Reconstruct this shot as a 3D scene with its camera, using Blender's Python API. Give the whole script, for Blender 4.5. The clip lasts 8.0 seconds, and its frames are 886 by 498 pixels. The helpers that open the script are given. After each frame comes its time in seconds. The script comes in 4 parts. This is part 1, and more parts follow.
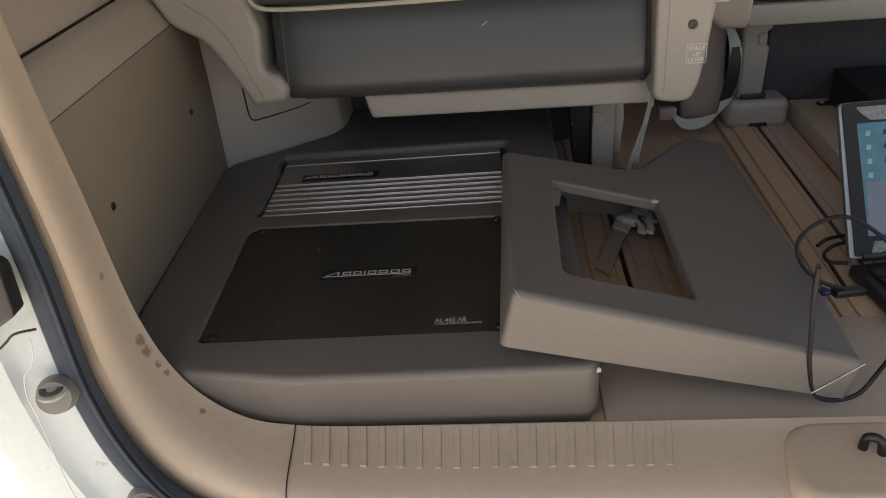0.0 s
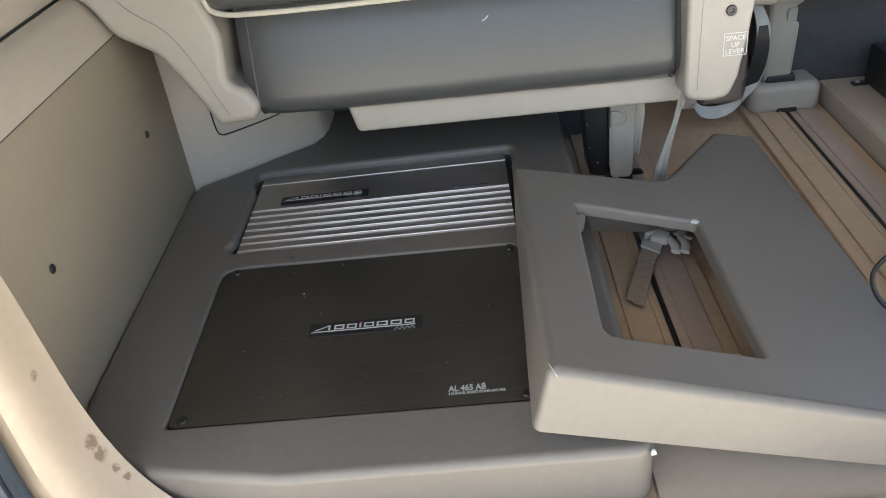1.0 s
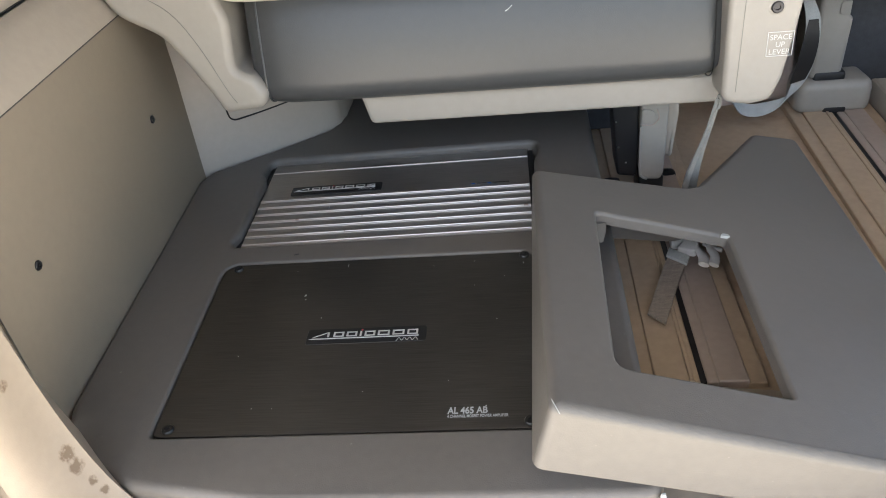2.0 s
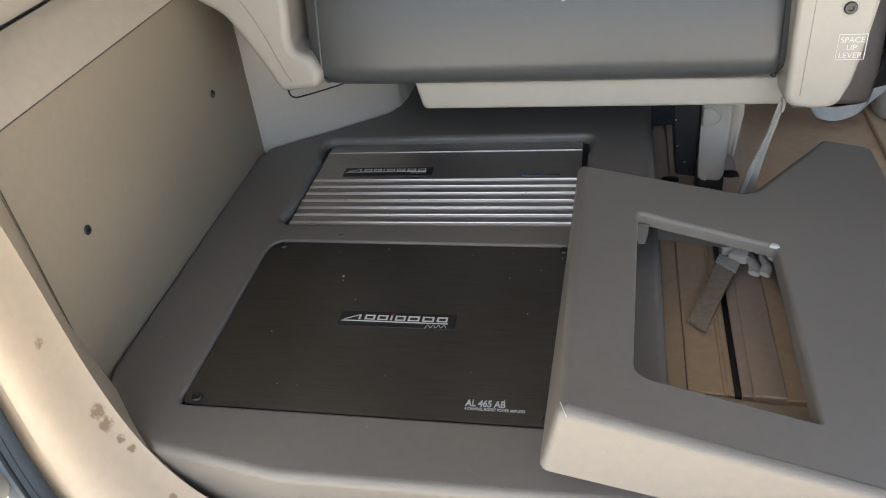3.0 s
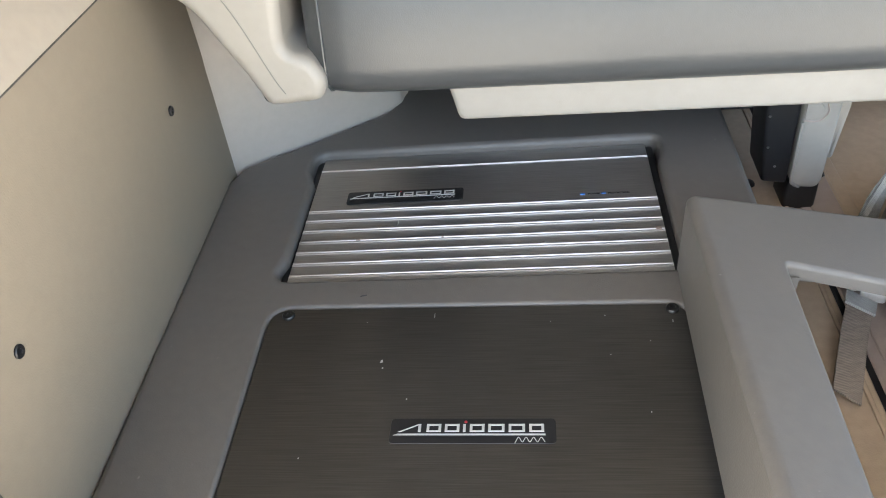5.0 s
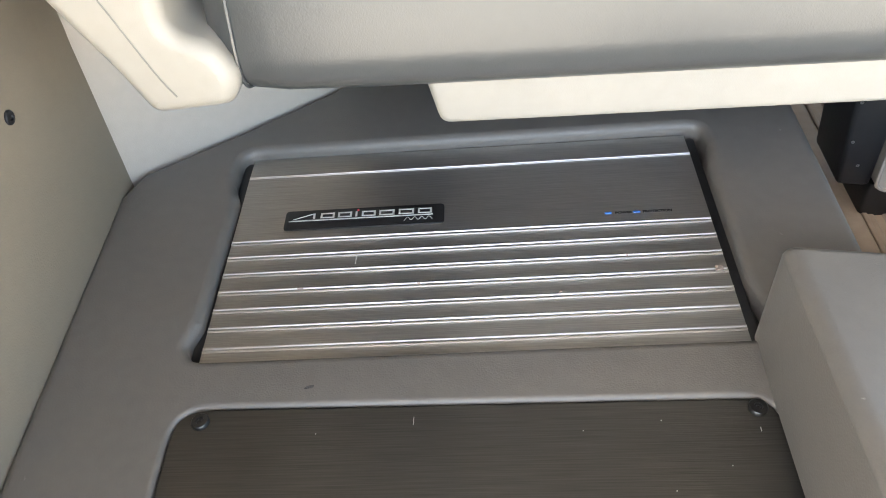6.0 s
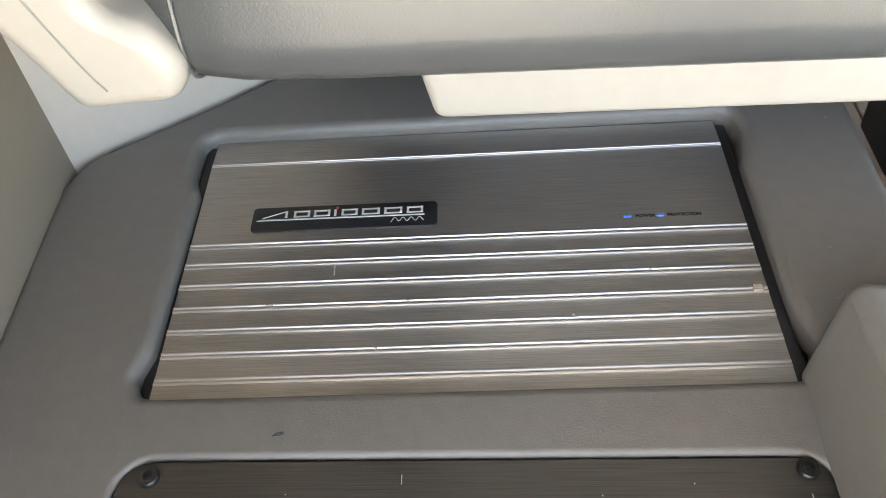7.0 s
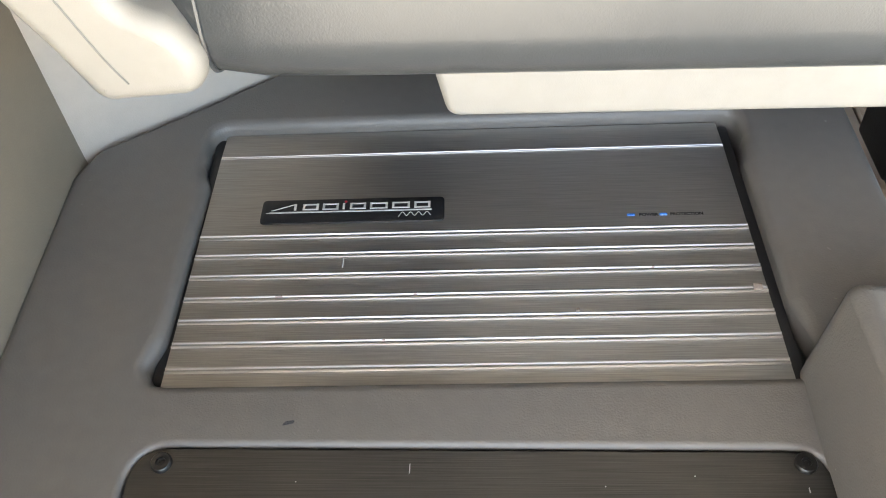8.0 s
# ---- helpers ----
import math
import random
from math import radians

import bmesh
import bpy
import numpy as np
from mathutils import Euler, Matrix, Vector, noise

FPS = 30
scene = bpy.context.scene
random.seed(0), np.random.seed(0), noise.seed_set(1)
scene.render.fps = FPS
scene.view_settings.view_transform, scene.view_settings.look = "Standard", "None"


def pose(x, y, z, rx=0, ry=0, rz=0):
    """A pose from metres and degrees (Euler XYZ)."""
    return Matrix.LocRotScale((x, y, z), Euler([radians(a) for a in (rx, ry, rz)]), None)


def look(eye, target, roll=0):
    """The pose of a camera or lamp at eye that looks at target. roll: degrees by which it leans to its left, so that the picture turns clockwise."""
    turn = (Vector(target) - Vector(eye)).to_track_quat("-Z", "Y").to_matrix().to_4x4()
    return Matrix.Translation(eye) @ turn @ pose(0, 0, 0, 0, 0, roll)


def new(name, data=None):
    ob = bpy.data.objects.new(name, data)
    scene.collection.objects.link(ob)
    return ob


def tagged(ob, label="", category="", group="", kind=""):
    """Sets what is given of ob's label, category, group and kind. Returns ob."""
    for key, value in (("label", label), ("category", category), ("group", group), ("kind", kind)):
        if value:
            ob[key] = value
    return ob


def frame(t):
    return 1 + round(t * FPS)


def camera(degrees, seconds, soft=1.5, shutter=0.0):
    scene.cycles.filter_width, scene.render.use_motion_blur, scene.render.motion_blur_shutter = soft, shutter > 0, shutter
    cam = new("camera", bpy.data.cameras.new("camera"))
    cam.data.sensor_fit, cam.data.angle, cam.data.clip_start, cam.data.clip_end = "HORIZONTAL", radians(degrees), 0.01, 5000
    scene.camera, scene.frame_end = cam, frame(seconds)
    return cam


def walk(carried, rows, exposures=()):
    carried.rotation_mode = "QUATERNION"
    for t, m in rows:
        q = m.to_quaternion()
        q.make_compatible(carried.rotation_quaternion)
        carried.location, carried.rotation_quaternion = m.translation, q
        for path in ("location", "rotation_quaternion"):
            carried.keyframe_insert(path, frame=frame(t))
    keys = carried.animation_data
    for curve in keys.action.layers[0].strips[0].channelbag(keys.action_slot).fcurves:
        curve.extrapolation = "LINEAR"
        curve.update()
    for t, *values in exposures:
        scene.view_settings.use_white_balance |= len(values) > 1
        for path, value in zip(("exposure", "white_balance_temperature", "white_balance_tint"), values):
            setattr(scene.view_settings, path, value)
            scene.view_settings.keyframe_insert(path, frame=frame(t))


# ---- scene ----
cam = camera(59.13, 8.0, soft=1.0)
PATH = [
    (0, (0.0833, -0.1061, 0.5652), (-0.0797, 1.6026, -0.4614), -5.75),
    (0.5, (0.0715, -0.0055, 0.5566), (-0.0826, 1.674, -0.5185), -6.68),
    (1, (0.0573, 0.0513, 0.56), (-0.0772, 1.7151, -0.5417), -7.98),
    (1.5, (0.062, 0.0759, 0.5602), (-0.0597, 1.7229, -0.5679), -8.29),
    (2, (0.0799, 0.1085, 0.5574), (-0.1464, 1.7308, -0.5903), -7.61),
    (2.2, (0.0886, 0.1138, 0.5581), (-0.1978, 1.7314, -0.5826), -6.94),
    (3.5, (0.1283, 0.1286, 0.5564), (-0.3262, 1.6765, -0.6257), -8.81),
    (4, (0.1077, 0.1602, 0.5476), (-0.335, 1.7001, -0.6493), -8.58),
    (4.5, (0.0344, 0.2244, 0.5373), (-0.3725, 1.7412, -0.701), -8.68),
    (5, (-0.0267, 0.3196, 0.5205), (-0.2725, 1.8363, -0.7597), -7.61),
    (5.2, (-0.0304, 0.3542, 0.5136), (-0.2284, 1.8687, -0.7776), -6.86),
    (6.3, (-0.0639, 0.5724, 0.436), (-0.2081, 1.8949, -1.0574), -6.93),
    (6.5, (-0.0633, 0.5897, 0.4305), (-0.1981, 1.8806, -1.0911), -6.69),
    (7, (-0.0665, 0.6054, 0.4291), (-0.187, 1.8758, -1.1108), -5.89),
    (7.5, (-0.0686, 0.603, 0.4314), (-0.1828, 1.8688, -1.1128), -5.25),
    (8, (-0.075, 0.6005, 0.436), (-0.1742, 1.8598, -1.1146), -4.23),
]
walk(cam, [(t, look(eye, target, roll)) for t, eye, target, roll in PATH],
     exposures=[(0.0, 1.4, 7250, 11), (0.5, 2.08, 7350, 9), (1.0, 2.78, 6550, 4), (1.5, 2.92, 6550, 4), (2.0, 2.9, 6600, 6), (3.5, 2.75, 6650, 5), (4.5, 3.3, 6600, 5), (5.0, 3.7, 6500, 4), (6.5, 4.22, 6850, 4), (8.0, 4.22, 6850, 4)])

# ---- daylight ----
SUN_HEIGHT, SUN_TURN = 62.0, 217.0
world = bpy.data.worlds.new("sky")
scene.world = world
world.use_nodes = True
wn = world.node_tree.nodes
sky = wn.new("ShaderNodeTexSky")
sky.sky_type, sky.sun_disc = "NISHITA", False
sky.sun_elevation, sky.sun_rotation = radians(SUN_HEIGHT), radians(SUN_TURN)
sky.air_density, sky.dust_density = 1.0, 3.0
world.node_tree.links.new(sky.outputs[0], wn["Background"].inputs[0])
wn["Background"].inputs[1].default_value = 0.09
sun = new("sun", bpy.data.lights.new("sun", "SUN"))
sun.data.energy, sun.data.angle, sun.data.color = 5.0, radians(10), (1.0, 0.95, 0.89)
sun.matrix_world = look((-1.2, -1.1, 4.2), (0.1, 0.6, 0.1))


# ---- materials ----
def mat(name, color, rough=0.5, metal=0.0, vary=0.12, big=6.0, fine=120.0, bump=0.0, bump_scale=600.0,
        stretch=(1, 1, 1), dirt=None, dirt_scale=9.0, dirt_at=0.62, wrinkle=0.0, spec=0.5):
    """A surface with broad and fine variation of colour and gloss, grain relief, and stains."""
    m = bpy.data.materials.new(name)
    m.use_nodes = True
    t = m.node_tree
    n, l = t.nodes, t.links
    bsdf = n["Principled BSDF"]
    co = n.new("ShaderNodeTexCoord")
    mp = n.new("ShaderNodeMapping")
    mp.inputs["Scale"].default_value = stretch
    l.new(co.outputs["Object"], mp.inputs[0])

    def noise_of(scale, detail=4.0, src=None):
        k = n.new("ShaderNodeTexNoise")
        k.inputs["Scale"].default_value, k.inputs["Detail"].default_value = scale, detail
        l.new((src or co).outputs["Object" if src is None else 0], k.inputs["Vector"])
        return k

    broad, grain = noise_of(big), noise_of(fine, 3.0, mp)
    mixf = n.new("ShaderNodeMath")
    mixf.operation = "MULTIPLY_ADD"
    mixf.inputs[1].default_value = 0.5
    l.new(broad.outputs[0], mixf.inputs[0])
    half = n.new("ShaderNodeMath")
    half.operation = "MULTIPLY"
    half.inputs[1].default_value = 0.5
    l.new(grain.outputs[0], half.inputs[0])
    l.new(half.outputs[0], mixf.inputs[2])
    ramp = n.new("ShaderNodeValToRGB")
    ramp.color_ramp.elements[0].position, ramp.color_ramp.elements[1].position = 0.3, 0.7
    ramp.color_ramp.elements[0].color = (*[c * (1 - vary) for c in color], 1)
    ramp.color_ramp.elements[1].color = (*[min(1, c * (1 + vary)) for c in color], 1)
    l.new(mixf.outputs[0], ramp.inputs[0])
    out = ramp.outputs[0]
    if dirt:
        spots = noise_of(dirt_scale, 6.0)
        cut = n.new("ShaderNodeValToRGB")
        cut.color_ramp.elements[0].position, cut.color_ramp.elements[1].position = dirt_at, dirt_at + 0.12
        l.new(spots.outputs[0], cut.inputs[0])
        mx = n.new("ShaderNodeMix")
        mx.data_type = "RGBA"
        l.new(cut.outputs[0], mx.inputs[0])
        l.new(out, mx.inputs[6])
        mx.inputs[7].default_value = (*dirt, 1)
        out = mx.outputs[2]
    l.new(out, bsdf.inputs["Base Color"])
    rr = n.new("ShaderNodeMapRange")
    rr.inputs[3].default_value, rr.inputs[4].default_value = rough * 0.85, min(1.0, rough * 1.15)
    l.new(mixf.outputs[0], rr.inputs[0])
    l.new(rr.outputs[0], bsdf.inputs["Roughness"])
    bsdf.inputs["Metallic"].default_value = metal
    bsdf.inputs["Specular IOR Level"].default_value = spec
    if bump:
        relief = noise_of(bump_scale, 2.0, mp)
        b = n.new("ShaderNodeBump")
        b.inputs["Strength"].default_value, b.inputs["Distance"].default_value = bump, 0.001
        l.new(relief.outputs[0], b.inputs["Height"])
        last = b
        if wrinkle:
            w = noise_of(38.0, 5.0)
            w.inputs["Distortion"].default_value = 1.4
            b2 = n.new("ShaderNodeBump")
            b2.inputs["Strength"].default_value, b2.inputs["Distance"].default_value = wrinkle, 0.003
            l.new(w.outputs[0], b2.inputs["Height"])
            l.new(b.outputs[0], b2.inputs["Normal"])
            last = b2
        l.new(last.outputs[0], bsdf.inputs["Normal"])
    return m


def brushed(m, amount):
    """Stretch the highlight of m across the brush lines, along the mesh's first UV axis."""
    t = m.node_tree
    tan = t.nodes.new("ShaderNodeTangent")
    tan.direction_type = "UV_MAP"
    bsdf = t.nodes["Principled BSDF"]
    bsdf.inputs["Anisotropic"].default_value = amount
    t.links.new(tan.outputs[0], bsdf.inputs["Tangent"])
    return m


def glow(name, color, power, vary=0.0):
    """A lit surface; vary mottles its light as a picture on a screen does."""
    m = bpy.data.materials.new(name)
    m.use_nodes = True
    n, l = m.node_tree.nodes, m.node_tree.links
    b = n["Principled BSDF"]
    b.inputs["Base Color"].default_value = (*color, 1)
    b.inputs["Roughness"].default_value = 0.25
    b.inputs["Emission Color"].default_value = (*color, 1)
    b.inputs["Emission Strength"].default_value = power
    if vary:
        co = n.new("ShaderNodeTexCoord")
        k = n.new("ShaderNodeTexNoise")
        k.inputs["Scale"].default_value, k.inputs["Detail"].default_value = 70.0, 5.0
        l.new(co.outputs["Object"], k.inputs["Vector"])
        r = n.new("ShaderNodeMapRange")
        r.inputs[1].default_value, r.inputs[2].default_value = 0.3, 0.7
        r.inputs[3].default_value, r.inputs[4].default_value = power * (1 - vary), power * (1 + vary)
        l.new(k.outputs[0], r.inputs[0])
        l.new(r.outputs[0], b.inputs["Emission Strength"])
    return m


LEATHERETTE = mat("leatherette", (0.127, 0.116, 0.103), 0.46, spec=0.5, vary=0.08, bump=0.18, bump_scale=900, wrinkle=0.09, dirt=(0.30, 0.28, 0.25), dirt_scale=210, dirt_at=0.72)
SEAT_LEATHER = mat("seat_leather", (0.050, 0.052, 0.053), 0.34, spec=0.5, vary=0.06, bump=0.11, bump_scale=1100, wrinkle=0.05)
CREAM = mat("cream_plastic", (0.288, 0.266, 0.233), 0.46, vary=0.05, bump=0.12, bump_scale=1500, dirt=(0.45, 0.37, 0.28), dirt_at=0.68)
BEIGE = mat("beige_plastic", (0.37, 0.322, 0.265), 0.48, vary=0.06, bump=0.15, bump_scale=1300, dirt=(0.30, 0.22, 0.15), dirt_at=0.70, dirt_scale=16)
BOARD = mat("beige_board", (0.235, 0.196, 0.148), 0.55, vary=0.06, bump=0.2, bump_scale=800)
GREY_PLASTIC = mat("pale_grey_plastic", (0.41, 0.366, 0.314), 0.5, vary=0.05, bump=0.15, bump_scale=1200)
CARPET = mat("tan_floor_plastic", (0.40, 0.305, 0.215), 0.5, vary=0.12, big=9, bump=0.3, bump_scale=700, dirt=(0.24, 0.16, 0.10), dirt_at=0.60)
MAUVE = mat("mauve_rail_plastic", (0.34, 0.275, 0.235), 0.5, vary=0.1, bump=0.2, bump_scale=700)
LINING = mat("gate_lining", (0.14, 0.132, 0.122), 0.8, vary=0.08)
HEADLINING = mat("roof_lining", (0.20, 0.185, 0.165), 0.85, vary=0.06)
CHARCOAL = mat("charcoal_carpet", (0.045, 0.046, 0.05), 0.85, vary=0.25, bump=0.6, bump_scale=900)
BLACK = mat("black_plastic", (0.012, 0.012, 0.013), 0.4, vary=0.15, bump=0.1)
RUBBER = mat("seal_rubber", (0.040, 0.052, 0.068), 0.7, spec=0.25, vary=0.15, bump=0.15)
GROOVE = mat("seal_groove", (0.010, 0.014, 0.019), 0.85, spec=0.1, vary=0.1)
PAINT = mat("white_paint", (0.46, 0.515, 0.525), 0.25, vary=0.05, big=7, dirt=(0.30, 0.29, 0.26), dirt_scale=60, dirt_at=0.66)
STOPPER = mat("grey_stopper", (0.17, 0.165, 0.15), 0.5, vary=0.15)
STOPPER_RIM = mat("worn_stopper_rim", (0.30, 0.29, 0.26), 0.6, vary=0.3, big=60)
STOPPER_TOP = mat("worn_stopper_cap", (0.055, 0.05, 0.043), 0.6, vary=0.5, big=60, fine=300, bump=0.5, bump_scale=300)
ALU = mat("brushed_aluminium", (0.47, 0.455, 0.435), 0.39, 1.0, vary=0.3, big=5, fine=26, stretch=(1, 75, 1), bump=0.16, bump_scale=30)
RIB = mat("polished_rib", (0.58, 0.565, 0.545), 0.38, 1.0, vary=0.06, fine=60, stretch=(1, 26, 1))
BLACKPLATE = mat("black_brushed_plate", (0.090, 0.085, 0.077), 0.40, 0.85, vary=0.3, fine=22, stretch=(1, 60, 1), bump=0.12, bump_scale=26)
brushed(ALU, 0.58)
brushed(BLACKPLATE, 0.6)
SILVER = mat("silver_print", (0.62, 0.62, 0.60), 0.35, 0.4, vary=0.05)
PALE = mat("pale_print", (0.40, 0.42, 0.42), 0.5, vary=0.1)
WHITE = mat("white_print", (0.80, 0.79, 0.77), 0.5, vary=0.05)
RED = mat("red_print", (0.5, 0.03, 0.05), 0.4)
CLEAR_FILM = mat("clear_film", (0.16, 0.165, 0.17), 0.16, vary=0.5, fine=260, bump=0.6, bump_scale=160)
LABEL_INK = mat("worn_white_print", (0.60, 0.59, 0.57), 0.6, vary=0.25, fine=900)
BEZEL = mat("charcoal_bezel", (0.022, 0.023, 0.025), 0.6, vary=0.15, spec=0.2)
LAPTOP_RIM = mat("laptop_rim", (0.22, 0.23, 0.235), 0.32, 0.7, vary=0.15)
STEEL = mat("steel", (0.5, 0.5, 0.5), 0.3, 1.0)
DARKSTEEL = mat("dark_steel", (0.045, 0.045, 0.048), 0.38, 0.8)
BOLT = mat("blackened_bolt", (0.06, 0.058, 0.056), 0.36, 0.9, vary=0.2)
PULL_WEB = mat("worn_grey_webbing", (0.25, 0.245, 0.225), 0.75, vary=0.25, bump=0.5, bump_scale=900)
WEB = mat("grey_webbing", (0.42, 0.43, 0.41), 0.75, vary=0.15, bump=0.5, bump_scale=900)
BUCKLE = mat("buckle_grey", (0.55, 0.53, 0.50), 0.45, vary=0.1)
BROWNWEB = mat("brown_webbing", (0.27, 0.225, 0.185), 0.75, vary=0.3, bump=0.6, bump_scale=700, stretch=(1, 3, 1))


def woven(m, pitch, low=0.55, high=1.25):
    """Darken m along the slanted ribs of a herringbone band, by the strap's own length and width."""
    t = m.node_tree
    n, l = t.nodes, t.links
    bsdf = n["Principled BSDF"]
    src = bsdf.inputs["Base Color"].links[0].from_socket
    uv = n.new("ShaderNodeUVMap")
    uv.uv_map = "weave"
    cut = n.new("ShaderNodeSeparateXYZ")
    l.new(uv.outputs[0], cut.inputs[0])

    def step(op, a, b=None):
        k = n.new("ShaderNodeMath")
        k.operation = op
        l.new(a, k.inputs[0])
        if b is not None:
            if isinstance(b, float):
                k.inputs[1].default_value = b
            else:
                l.new(b, k.inputs[1])
        return k.outputs[0]

    phase = step("ADD", cut.outputs[1], step("ABSOLUTE", cut.outputs[0]))
    rib = step("SINE", step("MULTIPLY", phase, 2 * math.pi / pitch))
    dark = n.new("ShaderNodeMapRange")
    dark.inputs[1].default_value, dark.inputs[2].default_value = -1.0, 1.0
    dark.inputs[3].default_value, dark.inputs[4].default_value = low, high
    l.new(rib, dark.inputs[0])
    mul = n.new("ShaderNodeVectorMath")
    mul.operation = "SCALE"
    l.new(src, mul.inputs[0])
    l.new(dark.outputs[0], mul.inputs["Scale"])
    l.new(mul.outputs[0], bsdf.inputs["Base Color"])
    return m


woven(WEB, 0.0016, 0.8, 1.1)
woven(PULL_WEB, 0.0016, 0.75, 1.15)
woven(BROWNWEB, 0.0017, 0.68, 1.18)
PIPING = mat("cream_piping", (0.34, 0.32, 0.265), 0.6, bump=0.3)
ASPHALT = mat("concrete", (0.52, 0.47, 0.41), 0.9, vary=0.25, bump=0.5, bump_scale=200)
CABLE = mat("cable_black", (0.012, 0.012, 0.014), 0.5, spec=0.3)
BLUE = mat("blue_plug", (0.016, 0.018, 0.10), 0.4)
LED = glow("blue_led", (0.04, 0.14, 0.45), 0.022)
SCREEN = glow("lit_screen", (0.036, 0.095, 0.135), 0.16, 0.5)
SCREEN_PALE = glow("lit_window", (0.085, 0.100, 0.130), 0.16, 0.45)
ICON = glow("lit_icon", (0.14, 0.21, 0.22), 0.12, 0.3)
ICON_DARK = glow("dark_icon", (0.015, 0.03, 0.04), 0.05, 0.3)


def stained(m, spots, color):
    """Brown scuffs of a broken outline at the places given as (x, y, z, radius)."""
    t = m.node_tree
    n, l = t.nodes, t.links
    bsdf = n["Principled BSDF"]
    src = bsdf.inputs["Base Color"].links[0].from_socket
    co = n.new("ShaderNodeTexCoord")
    nz = n.new("ShaderNodeTexNoise")
    nz.inputs["Scale"].default_value, nz.inputs["Detail"].default_value = 260.0, 6.0
    l.new(co.outputs["Object"], nz.inputs["Vector"])
    total = None
    for x, y, z, r in spots:
        d = n.new("ShaderNodeVectorMath")
        d.operation = "DISTANCE"
        d.inputs[1].default_value = (x, y, z)
        l.new(co.outputs["Object"], d.inputs[0])
        f = n.new("ShaderNodeMapRange")
        f.inputs[1].default_value, f.inputs[2].default_value = r, 0.0
        f.inputs[3].default_value, f.inputs[4].default_value = 0.0, 0.85
        l.new(d.outputs["Value"], f.inputs[0])
        if total is None:
            total = f.outputs[0]
        else:
            a = n.new("ShaderNodeMath")
            a.operation = "MAXIMUM"
            l.new(total, a.inputs[0])
            l.new(f.outputs[0], a.inputs[1])
            total = a.outputs[0]
    mul = n.new("ShaderNodeMath")
    mul.operation = "MULTIPLY"
    l.new(total, mul.inputs[0])
    l.new(nz.outputs[0], mul.inputs[1])
    cut = n.new("ShaderNodeMapRange")
    cut.inputs[1].default_value, cut.inputs[2].default_value = 0.16, 0.30
    l.new(mul.outputs[0], cut.inputs[0])
    mx = n.new("ShaderNodeMix")
    mx.data_type = "RGBA"
    l.new(cut.outputs[0], mx.inputs[0])
    l.new(src, mx.inputs[6])
    mx.inputs[7].default_value = (*color, 1)
    l.new(mx.outputs[2], bsdf.inputs["Base Color"])
    return m


JAMB = stained(mat("worn_beige_plastic", (0.395, 0.326, 0.252), 0.6, spec=0.3, vary=0.06, bump=0.12, bump_scale=900, dirt=(0.34, 0.26, 0.19), dirt_at=0.70, dirt_scale=16),
               [(-0.2655, 0.4645, 0.131, 0.0125), (-0.2620, 0.4630, 0.119, 0.0115), (-0.2550, 0.4627, 0.103, 0.0065), (-0.2490, 0.4622, 0.093, 0.0065), (-0.2764, 0.4555, 0.209, 0.0075), (-0.2171, 0.4470, 0.0564, 0.006)], (0.21, 0.155, 0.108))
# ---- building helpers ----
def part(name, bm, material, parent=None, label="", sharp=40, weighted=False):
    """One mesh object from a bmesh, under parent if given."""
    bmesh.ops.recalc_face_normals(bm, faces=bm.faces)
    if material in (ALU, BLACKPLATE):
        uv = bm.loops.layers.uv.new("across")
        for f in bm.faces:
            for k in f.loops:
                k[uv].uv = (k.vert.co.y, k.vert.co.x)
    me = bpy.data.meshes.new(name)
    bm.to_mesh(me)
    bm.free()
    me.shade_smooth()
    me.set_sharp_from_angle(angle=radians(sharp))
    me.materials.append(material)
    ob = new(name, me)
    if weighted:
        ob.modifiers.new("normals", "WEIGHTED_NORMAL").keep_sharp = True
    if parent:
        ob.parent = parent
        ob.matrix_parent_inverse = parent.matrix_basis.inverted()
    if label:
        ob["label"] = label
    return ob


def thing(name, at, label, category, group="", kind=""):
    e = new(name)
    e.empty_display_size = 0.02
    e.matrix_basis = at if isinstance(at, Matrix) else Matrix.Translation(at)
    return tagged(e, label, category, group, kind)


def fillet(pts, n=5):
    """A closed outline of (x, y, radius) corners, rounded."""
    out = []
    k = len(pts)
    for i in range(k):
        p, a, b = Vector(pts[i][:2]), Vector(pts[i - 1][:2]), Vector(pts[(i + 1) % k][:2])
        r = pts[i][2] if len(pts[i]) > 2 else 0
        u, v = (a - p).normalized(), (b - p).normalized()
        ang = u.angle(v, math.pi)
        if r <= 0 or ang > 3.1:
            out.append(tuple(p))
            continue
        d = min(r / math.tan(ang / 2), 0.48 * (a - p).length, 0.48 * (b - p).length)
        s, e = p + u * d, p + v * d
        for j in range(n + 1):
            q = j / n
            out.append(tuple((1 - q) ** 2 * s + 2 * q * (1 - q) * p + q * q * e))
    return out


def area2(pts):
    return sum(pts[i - 1][0] * pts[i][1] - pts[i][0] * pts[i - 1][1] for i in range(len(pts)))


def offset(pts, d):
    """The outline moved inwards by d (outwards: minus)."""
    s = 1 if area2(pts) > 0 else -1
    out = []
    k = len(pts)
    for i in range(k):
        p, a, b = Vector(pts[i]), Vector(pts[i - 1]), Vector(pts[(i + 1) % k])
        e1, e2 = (p - a).normalized(), (b - p).normalized()
        n1, n2 = Vector((-e1.y, e1.x)) * s, Vector((-e2.y, e2.x)) * s
        m = n1 + n2
        m = m / max(0.35, m.length_squared / 2) if m.length > 1e-6 else n1
        out.append(tuple(p + m * d))
    return out


def flat_xy(x, y, h):
    return (x, y, h)


